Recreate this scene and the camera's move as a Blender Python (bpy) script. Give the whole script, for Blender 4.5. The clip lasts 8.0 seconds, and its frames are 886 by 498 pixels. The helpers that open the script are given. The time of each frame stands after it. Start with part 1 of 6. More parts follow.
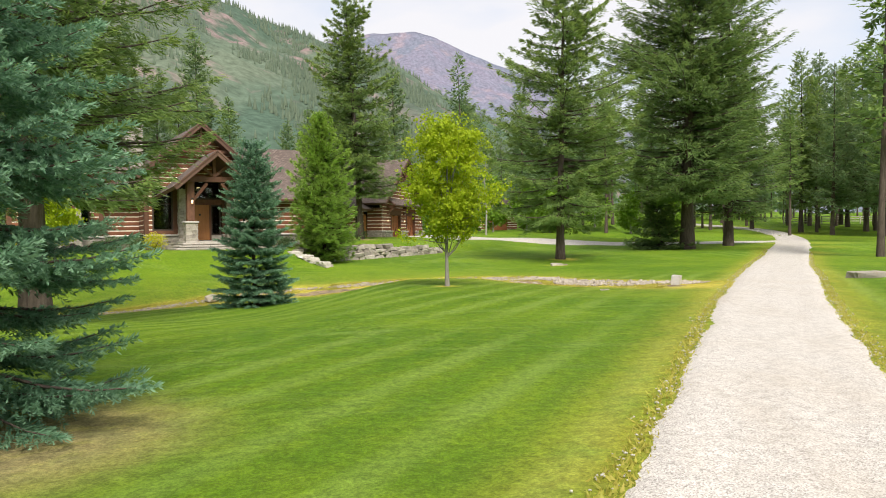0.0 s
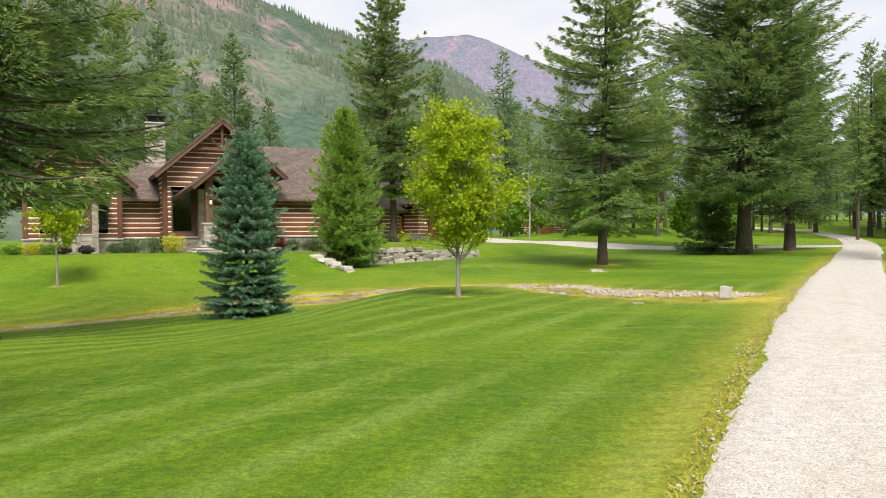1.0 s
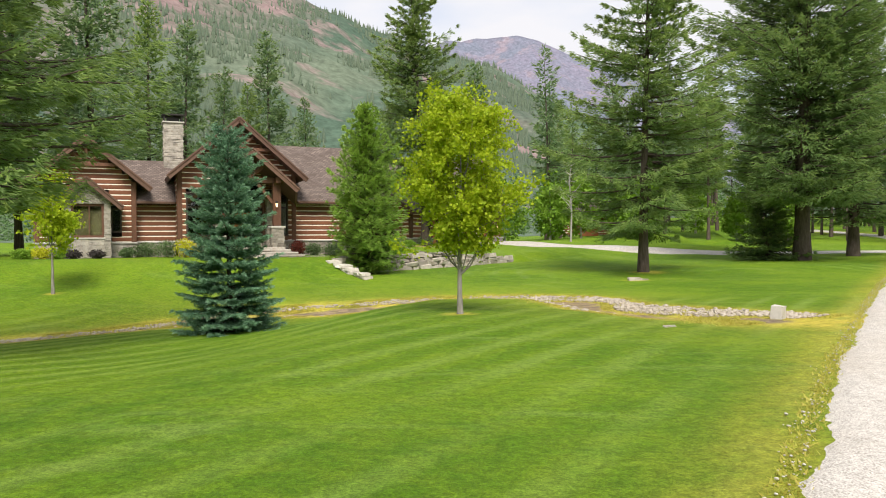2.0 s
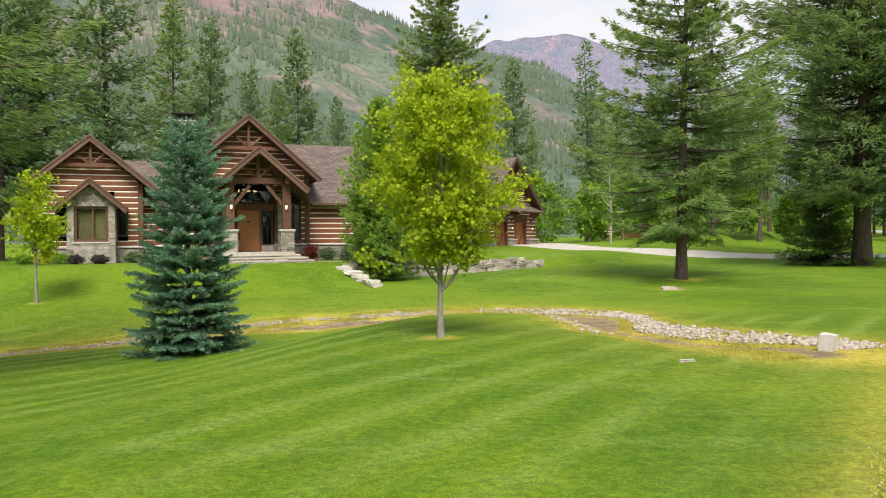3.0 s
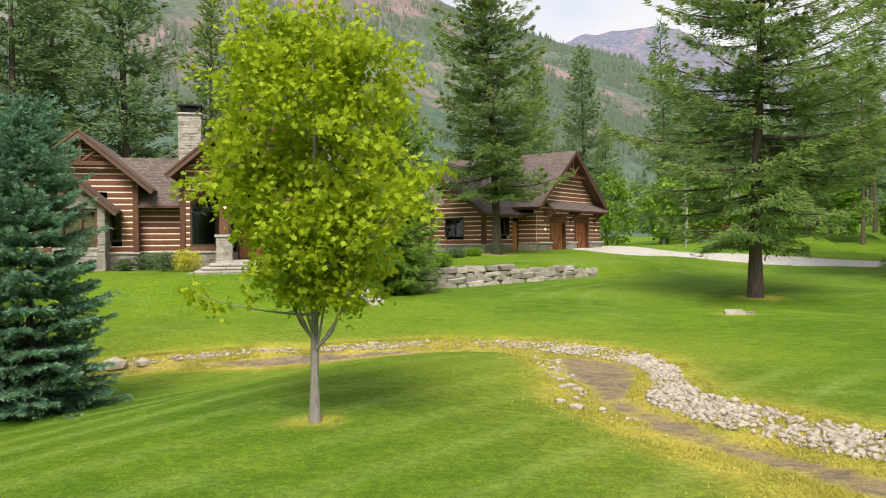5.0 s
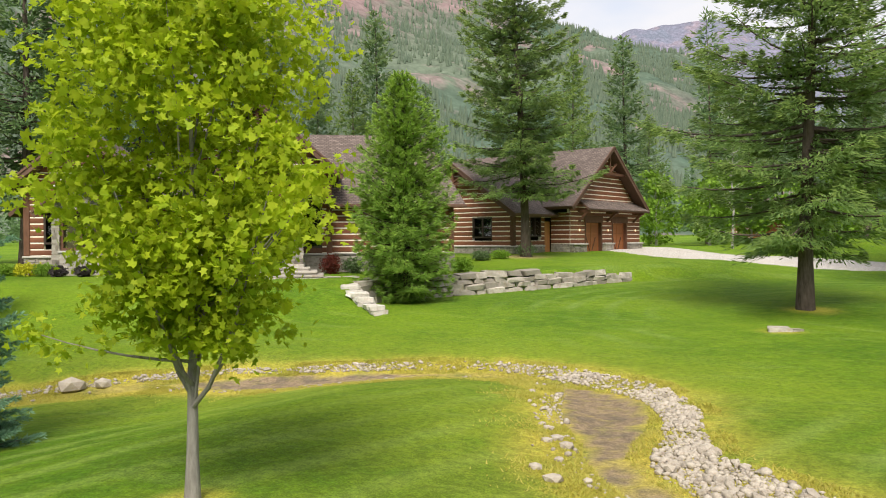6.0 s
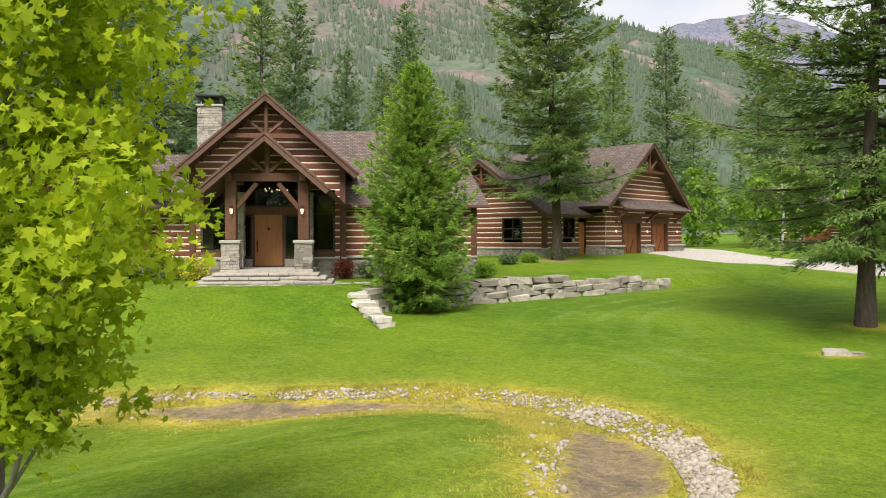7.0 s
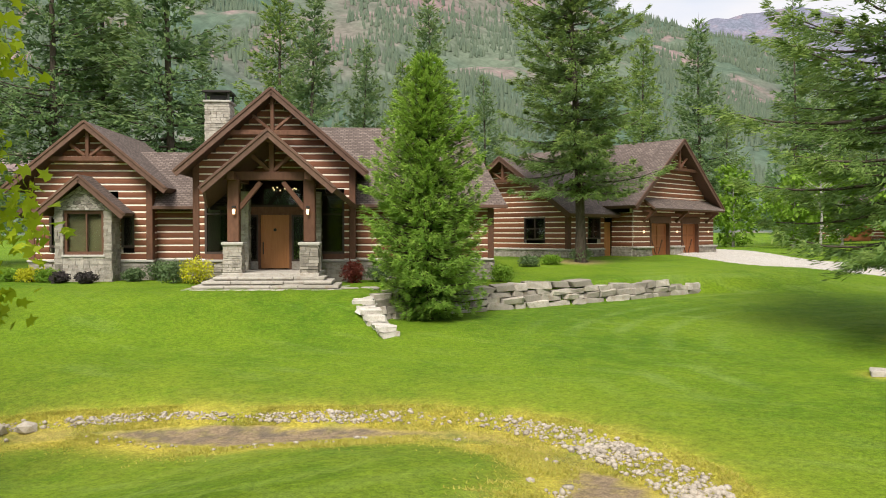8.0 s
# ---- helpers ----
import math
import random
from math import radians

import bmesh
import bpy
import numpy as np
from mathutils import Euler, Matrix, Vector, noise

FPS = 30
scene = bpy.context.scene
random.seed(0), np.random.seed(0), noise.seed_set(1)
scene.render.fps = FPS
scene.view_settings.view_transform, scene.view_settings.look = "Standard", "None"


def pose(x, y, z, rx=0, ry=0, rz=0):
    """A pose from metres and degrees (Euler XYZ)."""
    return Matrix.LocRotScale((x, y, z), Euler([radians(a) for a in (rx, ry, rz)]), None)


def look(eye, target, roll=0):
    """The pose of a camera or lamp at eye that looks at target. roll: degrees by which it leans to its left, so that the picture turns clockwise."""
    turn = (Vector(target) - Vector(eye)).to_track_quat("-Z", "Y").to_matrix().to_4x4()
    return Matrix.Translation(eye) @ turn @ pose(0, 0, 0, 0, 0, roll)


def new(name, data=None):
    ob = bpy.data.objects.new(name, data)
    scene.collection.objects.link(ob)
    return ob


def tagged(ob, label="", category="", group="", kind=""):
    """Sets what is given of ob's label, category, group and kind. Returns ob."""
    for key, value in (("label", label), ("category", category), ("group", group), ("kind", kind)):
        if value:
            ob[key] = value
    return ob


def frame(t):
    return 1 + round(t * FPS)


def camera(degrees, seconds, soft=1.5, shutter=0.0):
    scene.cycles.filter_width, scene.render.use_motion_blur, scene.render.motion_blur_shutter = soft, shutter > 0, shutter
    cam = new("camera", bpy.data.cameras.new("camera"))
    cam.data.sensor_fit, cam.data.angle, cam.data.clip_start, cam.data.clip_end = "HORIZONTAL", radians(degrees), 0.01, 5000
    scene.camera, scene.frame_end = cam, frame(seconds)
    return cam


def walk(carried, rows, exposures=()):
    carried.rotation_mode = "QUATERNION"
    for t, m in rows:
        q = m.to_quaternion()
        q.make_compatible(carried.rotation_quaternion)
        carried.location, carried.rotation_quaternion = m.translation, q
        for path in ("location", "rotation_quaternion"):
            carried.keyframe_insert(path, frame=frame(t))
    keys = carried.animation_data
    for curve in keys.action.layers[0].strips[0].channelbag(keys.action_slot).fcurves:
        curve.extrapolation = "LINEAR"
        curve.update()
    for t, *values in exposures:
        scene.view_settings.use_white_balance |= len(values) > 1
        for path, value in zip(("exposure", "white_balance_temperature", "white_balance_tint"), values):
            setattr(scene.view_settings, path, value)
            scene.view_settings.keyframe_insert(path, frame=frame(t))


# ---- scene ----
cam = camera(60.8, 8.0, 1.0)
PATH = [
    (0, (0.060, 1.433, 2.821), (0.053, 3.433, 2.786), -0.78),
    (0.5, (0.664, 2.973, 2.826), (0.587, 4.971, 2.794), -0.59),
    (1, (1.240, 4.528, 2.819), (1.094, 6.523, 2.793), -0.59),
    (1.5, (1.750, 6.050, 2.854), (1.537, 8.039, 2.833), -0.50),
    (2.8, (3.056, 9.984, 3.141), (2.681, 11.948, 3.121), -0.50),
    (3, (3.276, 10.634, 3.165), (2.875, 12.593, 3.146), -0.50),
    (3.5, (3.746, 12.198, 3.294), (3.289, 14.145, 3.272), -0.50),
    (4, (4.174, 13.801, 3.432), (3.661, 15.734, 3.406), -0.40),
    (4.5, (4.548, 15.395, 3.514), (3.981, 17.313, 3.487), -0.40),
    (4.7, (4.661, 16.010, 3.532), (4.072, 17.921, 3.507), -0.40),
    (5.8, (5.153, 19.230, 3.768), (4.442, 21.099, 3.739), -0.29),
    (6, (5.207, 19.790, 3.818), (4.471, 21.649, 3.788), -0.29),
    (6.5, (5.253, 21.079, 3.963), (4.465, 22.917, 3.928), -0.19),
    (7, (5.203, 22.375, 4.074), (4.363, 24.190, 4.037), -0.09),
    (7.5, (5.132, 23.409, 4.160), (4.253, 25.205, 4.118), 0.01),
    (8, (5.056, 24.180, 4.233), (4.146, 25.960, 4.190), 0.02),
]
walk(cam, [(t, look(eye, target, roll)) for t, eye, target, roll in PATH])

# ---- world and light: a bright, thinly overcast sky ----
SUN_EL, SUN_AZ = 50.0, 166.0
world = bpy.data.worlds.new("sky")
scene.world = world
world.use_nodes = True
wn, wl = world.node_tree.nodes, world.node_tree.links
wn.clear()
w_out = wn.new("ShaderNodeOutputWorld")
w_bg = wn.new("ShaderNodeBackground")
w_sky = wn.new("ShaderNodeTexSky")
w_sky.sky_type = "NISHITA"
w_sky.sun_disc = False
w_sky.sun_elevation, w_sky.sun_rotation = radians(SUN_EL), radians(SUN_AZ)
w_co = wn.new("ShaderNodeTexCoord")
w_map = wn.new("ShaderNodeMapping")
w_map.inputs["Scale"].default_value = (1.0, 1.0, 2.6)
w_noise = wn.new("ShaderNodeTexNoise")
w_noise.inputs["Scale"].default_value, w_noise.inputs["Detail"].default_value = 2.6, 7.0
w_ramp = wn.new("ShaderNodeValToRGB")
w_ramp.color_ramp.elements[0].position, w_ramp.color_ramp.elements[1].position = 0.30, 0.56
w_ramp.color_ramp.elements[0].color = (0.45, 0.45, 0.45, 1)
w_cloud = wn.new("ShaderNodeMixRGB")
w_cloud.inputs["Color2"].default_value = (5.0, 4.95, 5.15, 1)
wl.new(w_co.outputs["Generated"], w_map.inputs["Vector"])
wl.new(w_map.outputs["Vector"], w_noise.inputs["Vector"])
wl.new(w_noise.outputs["Fac"], w_ramp.inputs["Fac"])
wl.new(w_ramp.outputs["Color"], w_cloud.inputs["Fac"])
wl.new(w_sky.outputs["Color"], w_cloud.inputs["Color1"])
wl.new(w_cloud.outputs["Color"], w_bg.inputs["Color"])
w_bg.inputs["Strength"].default_value = 0.135
wl.new(w_bg.outputs["Background"], w_out.inputs["Surface"])

sun_data = bpy.data.lights.new("sun", "SUN")
sun_data.energy, sun_data.angle, sun_data.color = 3.6, radians(24), (1.0, 0.93, 0.82)
sun = new("sun", sun_data)
sun_from = Vector((math.sin(radians(SUN_AZ)) * math.cos(radians(SUN_EL)), math.cos(radians(SUN_AZ)) * math.cos(radians(SUN_EL)), math.sin(radians(SUN_EL))))
sun.matrix_world = look(sun_from * 100, (0, 0, 0))
scene.view_settings.exposure = 0.48

# ---- materials ----
class Nodes:
    """A small helper that wires a principled material."""

    def __init__(self, name, rough=0.8, metal=0.0, spec=0.3):
        self.mat = bpy.data.materials.new(name)
        self.mat.use_nodes = True
        self.tree = self.mat.node_tree
        self.bsdf = self.tree.nodes["Principled BSDF"]
        self.bsdf.inputs["Roughness"].default_value = rough
        self.bsdf.inputs["Metallic"].default_value = metal
        self.bsdf.inputs["Specular IOR Level"].default_value = spec
        self.geo = self.tree.nodes.new("ShaderNodeNewGeometry")
        self.obj = self.tree.nodes.new("ShaderNodeObjectInfo")
        self.coord = self.tree.nodes.new("ShaderNodeTexCoord")
        self.where = self.geo.outputs["Position"]

    def use_local(self):
        self.where = self.coord.outputs["Object"]

    def put(self, socket, value):
        if isinstance(value, bpy.types.NodeSocket):
            self.tree.links.new(value, socket)
        elif isinstance(value, tuple) and len(value) == 3 and socket.type == "RGBA":
            socket.default_value = (*value, 1)
        else:
            socket.default_value = value

    def noise(self, scale, detail=4.0, rough=0.55, stretch=None, color=False):
        n = self.tree.nodes.new("ShaderNodeTexNoise")
        n.inputs["Scale"].default_value, n.inputs["Detail"].default_value, n.inputs["Roughness"].default_value = scale, detail, rough
        self.put(n.inputs["Vector"], self.mapped(stretch) if stretch else self.where)
        return n.outputs["Color" if color else "Fac"]

    def mapped(self, stretch, turn=0.0):
        m = self.tree.nodes.new("ShaderNodeMapping")
        m.inputs["Scale"].default_value = stretch
        m.inputs["Rotation"].default_value = (0, 0, turn)
        self.put(m.inputs["Vector"], self.where)
        return m.outputs["Vector"]

    def cells(self, scale, feature="F1", out="Distance", stretch=None):
        n = self.tree.nodes.new("ShaderNodeTexVoronoi")
        n.feature = feature
        n.inputs["Scale"].default_value = scale
        self.put(n.inputs["Vector"], self.mapped(stretch) if stretch else self.where)
        return n.outputs[out]

    def ramp(self, fac, *stops):
        r = self.tree.nodes.new("ShaderNodeValToRGB")
        while len(r.color_ramp.elements) < len(stops):
            r.color_ramp.elements.new(0.5)
        for e, (p, c) in zip(r.color_ramp.elements, stops):
            e.position = p
            e.color = (*c, 1) if isinstance(c, tuple) else (c, c, c, 1)
        self.put(r.inputs["Fac"], fac)
        return r.outputs["Color"]

    def mix(self, fac, a, b, how="MIX"):
        m = self.tree.nodes.new("ShaderNodeMixRGB")
        m.blend_type = how
        for s, v in zip(("Fac", "Color1", "Color2"), (fac, a, b)):
            self.put(m.inputs[s], v)
        return m.outputs["Color"]

    def math(self, op, a, b=0.0):
        m = self.tree.nodes.new("ShaderNodeMath")
        m.operation = op
        self.put(m.inputs[0], a)
        self.put(m.inputs[1], b)
        return m.outputs["Value"]

    def attr(self, name):
        a = self.tree.nodes.new("ShaderNodeAttribute")
        a.attribute_name = name
        return a.outputs["Fac"]

    def bump(self, height, strength=0.4, distance=0.02):
        b = self.tree.nodes.new("ShaderNodeBump")
        b.inputs["Strength"].default_value, b.inputs["Distance"].default_value = strength, distance
        self.put(b.inputs["Height"], height)
        self.tree.links.new(b.outputs["Normal"], self.bsdf.inputs["Normal"])
        return self

    def done(self, color, rough=None):
        self.put(self.bsdf.inputs["Base Color"], color)
        if rough is not None:
            self.put(self.bsdf.inputs["Roughness"], rough)
        return self.mat


def leaf_material(name, dark, light, tip=None, glow=0.5, young=None):
    """Foliage: two tones by clump, a third by single leaf, and some light through the blade."""
    n = Nodes(name, 0.6, 0.0, 0.25)
    island = n.geo.outputs["Random Per Island"]
    c = n.mix(n.ramp(n.noise(1.3, 3), (0.32, 0.0), (0.68, 1.0)), dark, light)
    c = n.mix(n.ramp(island, (0.0, 0.0), (1.0, 0.55)), c, tip or light)
    if young:
        c = n.mix(n.ramp(n.attr("young"), (0.45, 0.0), (1.0, 0.85)), c, young)
    c = n.mix(0.3, c, n.ramp(n.noise(9.0, 2), (0.3, 0.45), (0.7, 1.05)), "MULTIPLY")
    mat = n.done(c)
    back = n.tree.nodes.new("ShaderNodeBsdfTranslucent")
    both = n.tree.nodes.new("ShaderNodeMixShader")
    both.inputs["Fac"].default_value = glow
    n.put(back.inputs["Color"], c)
    n.tree.links.new(n.bsdf.outputs["BSDF"], both.inputs[1])
    n.tree.links.new(back.outputs["BSDF"], both.inputs[2])
    n.tree.links.new(both.outputs["Shader"], n.tree.nodes["Material Output"].inputs["Surface"])
    return mat


def lawn_material():
    n = Nodes("lawn grass", 0.85, 0.0, 0.15)
    fine = n.noise(38.0, 5, 0.7)
    patch = n.noise(0.16, 5, 0.62)
    mid = n.noise(2.4, 5, 0.65)
    c = n.mix(n.ramp(patch, (0.41, 0.0), (0.60, 1.0)), (0.098, 0.205, 0.009), (0.172, 0.287, 0.013))
    c = n.mix(n.ramp(mid, (0.42, 0.0), (0.75, 0.6)), c, (0.228, 0.325, 0.022))
    # mower lanes that run beside the drive, broken up by noise
    lane = n.tree.nodes.new("ShaderNodeTexWave")
    lane.inputs["Scale"].default_value = 0.26
    lane.inputs["Distortion"].default_value, lane.inputs["Detail"].default_value, lane.inputs["Detail Scale"].default_value = 1.5, 4.0, 0.5
    n.put(lane.inputs["Vector"], n.mapped((1, 1, 0), radians(23)))
    worn = n.ramp(n.noise(0.14, 3), (0.40, 0.2), (0.56, 1.0))
    straight = n.math("MULTIPLY", worn, n.attr("lanes"))
    c = n.mix(n.math("MULTIPLY", n.ramp(lane.outputs["Fac"], (0.62, 0.0), (1.0, 0.62)), straight), c, (0.24, 0.36, 0.06))
    c = n.mix(n.math("MULTIPLY", n.ramp(lane.outputs["Fac"], (0.0, 0.5), (0.4, 0.0)), straight), c, (0.085, 0.195, 0.006))
    # curved mower lanes below the terrace
    rings = n.tree.nodes.new("ShaderNodeTexWave")
    rings.wave_type, rings.rings_direction = "RINGS", "Z"
    rings.inputs["Scale"].default_value = 0.22
    rings.inputs["Distortion"].default_value, rings.inputs["Detail"].default_value, rings.inputs["Detail Scale"].default_value = 5.0, 5.0, 0.3
    shifted = n.tree.nodes.new("ShaderNodeMapping")
    shifted.inputs["Location"].default_value = (-13.0, -49.0, 0)
    n.put(shifted.inputs["Vector"], n.where)
    n.put(rings.inputs["Vector"], shifted.outputs["Vector"])
    c = n.mix(n.math("MULTIPLY", n.ramp(rings.outputs["Fac"], (0.6, 0.0), (1.0, 0.42)), n.math("MULTIPLY", n.ramp(n.noise(0.2, 4), (0.48, 0.0), (0.62, 1.0)), n.attr("turns"))), c, (0.25, 0.37, 0.085))
    swath = n.noise(0.9, 4, 0.6, (0.35, 1.5, 1.0))
    c = n.mix(n.ramp(swath, (0.55, 0.0), (0.72, 0.4)), c, (0.25, 0.36, 0.075))
    c = n.mix(n.math("MULTIPLY", n.attr("dry"), n.ramp(n.noise(1.1, 5, 0.7), (0.34, 0.35), (0.55, 1.0))), c, (0.60, 0.50, 0.08))
    c = n.mix(n.math("MULTIPLY", n.attr("bare"), n.ramp(n.noise(3.5, 4, 0.6), (0.25, 0.6), (0.5, 1.0))), c, n.mix(n.ramp(n.noise(2.0, 5, 0.6, (1.0, 1.35, 1.0)), (0.46, 0.0), (0.62, 0.6)), (0.35, 0.26, 0.165), (0.145, 0.125, 0.105)))
    c = n.mix(0.55, c, n.ramp(n.noise(9.0, 6, 0.75), (0.40, 0.55), (0.61, 1.30)), "MULTIPLY")
    c = n.mix(0.6, c, n.ramp(fine, (0.38, 0.45), (0.63, 1.25)), "MULTIPLY")
    n.bump(n.math("ADD", fine, n.noise(110.0, 2)), 0.7, 0.04)
    return n.done(c)


def gravel_material():
    n = Nodes("crushed limestone gravel", 0.95, 0.0, 0.15)
    stone = n.cells(95.0, "F1", "Color")
    d = n.cells(95.0, "F1", "Distance")
    grey = n.tree.nodes.new("ShaderNodeRGBToBW")
    n.put(grey.inputs["Color"], stone)
    c = n.ramp(grey.outputs["Val"], (0.1, (0.29, 0.265, 0.24)), (0.75, (0.66, 0.625, 0.58)))
    c = n.mix(n.ramp(n.noise(0.9, 5, 0.65, (1.0, 0.45, 1.0)), (0.46, 0.0), (0.64, 0.35)), c, (0.44, 0.385, 0.32))
    c = n.mix(0.5, c, n.ramp(n.noise(7, 4), (0.3, 0.65), (0.7, 1.1)), "MULTIPLY")
    n.bump(n.math("ADD", n.math("MULTIPLY", d, -1.0), n.noise(6.0, 3)), 0.3, 0.012)
    return n.done(c)


def stone_material(name, low, high, scale=1.0, block=0.0):
    n = Nodes(name, 0.88, 0.0, 0.25)
    base = n.mix(n.obj.outputs["Random"], low, high)
    base = n.mix(n.ramp(n.noise(1.6 * scale, 5, 0.65), (0.38, 0.0), (0.66, 0.8)), base, tuple(0.75 * a for a in low))
    base = n.mix(n.ramp(n.geo.outputs["Random Per Island"], (0.0, 0.0), (1.0, 0.6)), base, high)
    base = n.mix(n.ramp(n.noise(5.0 * scale, 3), (0.55, 0.0), (0.7, 0.5)), base, (0.30, 0.22, 0.15))
    n.bump(n.noise(14 * scale, 6, 0.7), 0.5, 0.03)
    return n.done(n.mix(0.5, base, n.ramp(n.noise(24 * scale, 4), (0.3, 0.6), (0.7, 1.1)), "MULTIPLY"))


def wood_material(name, low, high, along=(0.6, 9.0, 9.0), rough=0.65):
    n = Nodes(name, rough, 0.0, 0.3)
    n.use_local()
    grain = n.noise(2.6, 6, 0.65, along)
    c = n.ramp(grain, (0.28, low), (0.72, high))
    c = n.mix(n.ramp(n.obj.outputs["Random"], (0.0, 0.0), (1.0, 0.55)), c, tuple(0.62 * a for a in low))
    n.bump(grain, 0.3, 0.012)
    return n.done(c)


def shingle_material():
    n = Nodes("brown asphalt shingles", 0.92, 0.0, 0.2)
    n.use_local()
    b = n.tree.nodes.new("ShaderNodeTexBrick")
    b.inputs["Scale"].default_value = 1.0
    b.inputs["Brick Width"].default_value, b.inputs["Row Height"].default_value = 0.22, 0.125
    b.inputs["Mortar Size"].default_value, b.inputs["Bias"].default_value = 0.02, -0.2
    b.inputs["Color1"].default_value, b.inputs["Color2"].default_value = (0.135, 0.104, 0.092, 1), (0.245, 0.195, 0.175, 1)
    b.inputs["Mortar"].default_value = (0.085, 0.068, 0.06, 1)
    uv = n.tree.nodes.new("ShaderNodeUVMap")
    n.put(b.inputs["Vector"], uv.outputs["UV"])
    c = n.mix(0.45, b.outputs["Color"], n.ramp(n.noise(1.1, 5), (0.3, 0.7), (0.7, 1.25)), "MULTIPLY")
    n.bump(b.outputs["Fac"], -0.6, 0.02)
    return n.done(c)


def masonry_material(name, scale=2.6):
    """Ledgestone set in mortar."""
    n = Nodes(name, 0.9, 0.0, 0.2)
    n.use_local()
    edge = n.cells(scale, "DISTANCE_TO_EDGE", "Distance", (1.0, 1.0, 1.9))
    tone = n.tree.nodes.new("ShaderNodeRGBToBW")
    n.put(tone.inputs["Color"], n.cells(scale, "F1", "Color", (1.0, 1.0, 1.9)))
    c = n.ramp(tone.outputs["Val"], (0.15, (0.20, 0.175, 0.15)), (0.45, (0.36, 0.33, 0.29)), (0.85, (0.50, 0.46, 0.41)))
    c = n.mix(0.5, c, n.ramp(n.noise(9, 5), (0.3, 0.65), (0.7, 1.1)), "MULTIPLY")
    c = n.mix(n.ramp(edge, (0.02, 1.0), (0.06, 0.0)), c, (0.13, 0.12, 0.11))
    n.bump(n.ramp(edge, (0.0, 0.0), (0.12, 1.0)), 0.7, 0.04)
    return n.done(c)


def plain(name, color, rough=0.6, metal=0.0, spread=0.25, scale=6.0):
    n = Nodes(name, rough, metal, 0.4)
    n.bump(n.noise(40, 3), 0.12, 0.01)
    return n.done(n.mix(spread, color, n.ramp(n.noise(scale, 5), (0.3, 0.55), (0.7, 1.1)), "MULTIPLY"))


def glass_material():
    n = Nodes("window glass", 0.02, 0.0, 0.5)
    n.bump(n.noise(1.2, 2), 0.04, 0.02)
    n.bsdf.inputs["Transmission Weight"].default_value = 1.0
    n.bsdf.inputs["IOR"].default_value = 1.45
    return n.done((0.78, 0.88, 0.84))


def bark_material(name, low, high):
    n = Nodes(name, 0.95, 0.0, 0.1)
    g = n.noise(4.0, 6, 0.7, (2.6, 2.6, 0.5))
    n.bump(g, 0.9, 0.05)
    return n.done(n.ramp(g, (0.3, low), (0.7, high)))


def mountain_material(name, conifer, scrub, rock, scale):
    n = Nodes(name, 1.0, 0.0, 0.0)
    big = n.noise(0.0032 * scale, 6, 0.62, (1, 1, 0.55))
    streak = n.noise(0.013 * scale, 5, 0.6, (1, 1, 0.35))
    fine = n.noise(0.09 * scale, 4, 0.7, (1, 1, 0.5))
    c = n.mix(n.ramp(big, (0.42, 0.0), (0.60, 1.0)), conifer, scrub)
    c = n.mix(n.ramp(streak, (0.54, 0.0), (0.66, 0.85)), c, rock)
    c = n.mix(n.math("MULTIPLY", n.attr("burnt"), n.ramp(n.noise(0.011 * scale, 5, 0.65), (0.36, 0.25), (0.58, 1.0))), c, (0.275, 0.190, 0.195))
    return n.done(n.mix(0.65, c, n.ramp(fine, (0.3, 0.35), (0.7, 1.2)), "MULTIPLY"))


M_LAWN = lawn_material()
M_GRAVEL = gravel_material()
M_WALLSTONE = stone_material("weathered quarry stone", (0.115, 0.098, 0.080), (0.60, 0.55, 0.48))
M_STUBSTONE = stone_material("pale quarry stone", (0.38, 0.35, 0.31), (0.74, 0.70, 0.63))
M_CREEKSTONE = stone_material("pale creek stone", (0.22, 0.185, 0.145), (0.54, 0.48, 0.40), 3.0)
M_SLAB = stone_material("pale limestone slab", (0.33, 0.30, 0.255), (0.54, 0.505, 0.45))
M_MASONRY = masonry_material("ledgestone masonry", 5.5)
M_LOG = wood_material("stained log", (0.165, 0.062, 0.033), (0.285, 0.115, 0.060))
M_BEAM = wood_material("dark stained timber", (0.105, 0.047, 0.028), (0.19, 0.092, 0.055), (3, 3, 1.2))
M_FASCIA = wood_material("brown fascia board", (0.115, 0.062, 0.044), (0.185, 0.105, 0.076), (1.5, 1.5, 1.5))
M_SOFFIT = wood_material("shaded soffit boards", (0.09, 0.05, 0.032), (0.15, 0.085, 0.055), (3, 9, 3))
M_CHINK = plain("cream log chinking", (0.90, 0.84, 0.71), 0.95, 0.0, 0.12)
M_DOOR = wood_material("honey oak door", (0.44, 0.190, 0.062), (0.60, 0.285, 0.110), (6, 6, 0.7), 0.5)
M_GDOOR = wood_material("cedar garage door", (0.31, 0.110, 0.042), (0.43, 0.170, 0.068), (6, 6, 0.8), 0.55)
M_SHINGLE = shingle_material()
M_CAPSTONE = plain("sandstone cap", (0.44, 0.42, 0.38), 0.9)
M_DARKMETAL = plain("dark bronze metal", (0.035, 0.032, 0.030), 0.5, 0.4)
M_FRAME = plain("dark brown window frame", (0.055, 0.038, 0.030), 0.55)
M_GLASS = glass_material()
M_CURTAIN = plain("drawn blind", (0.085, 0.070, 0.030), 0.9)
M_BARK_FIR = bark_material("fir bark", (0.055, 0.042, 0.034), (0.15, 0.12, 0.10))
M_BARK_MAPLE = bark_material("grey maple bark", (0.17, 0.155, 0.135), (0.34, 0.32, 0.29))
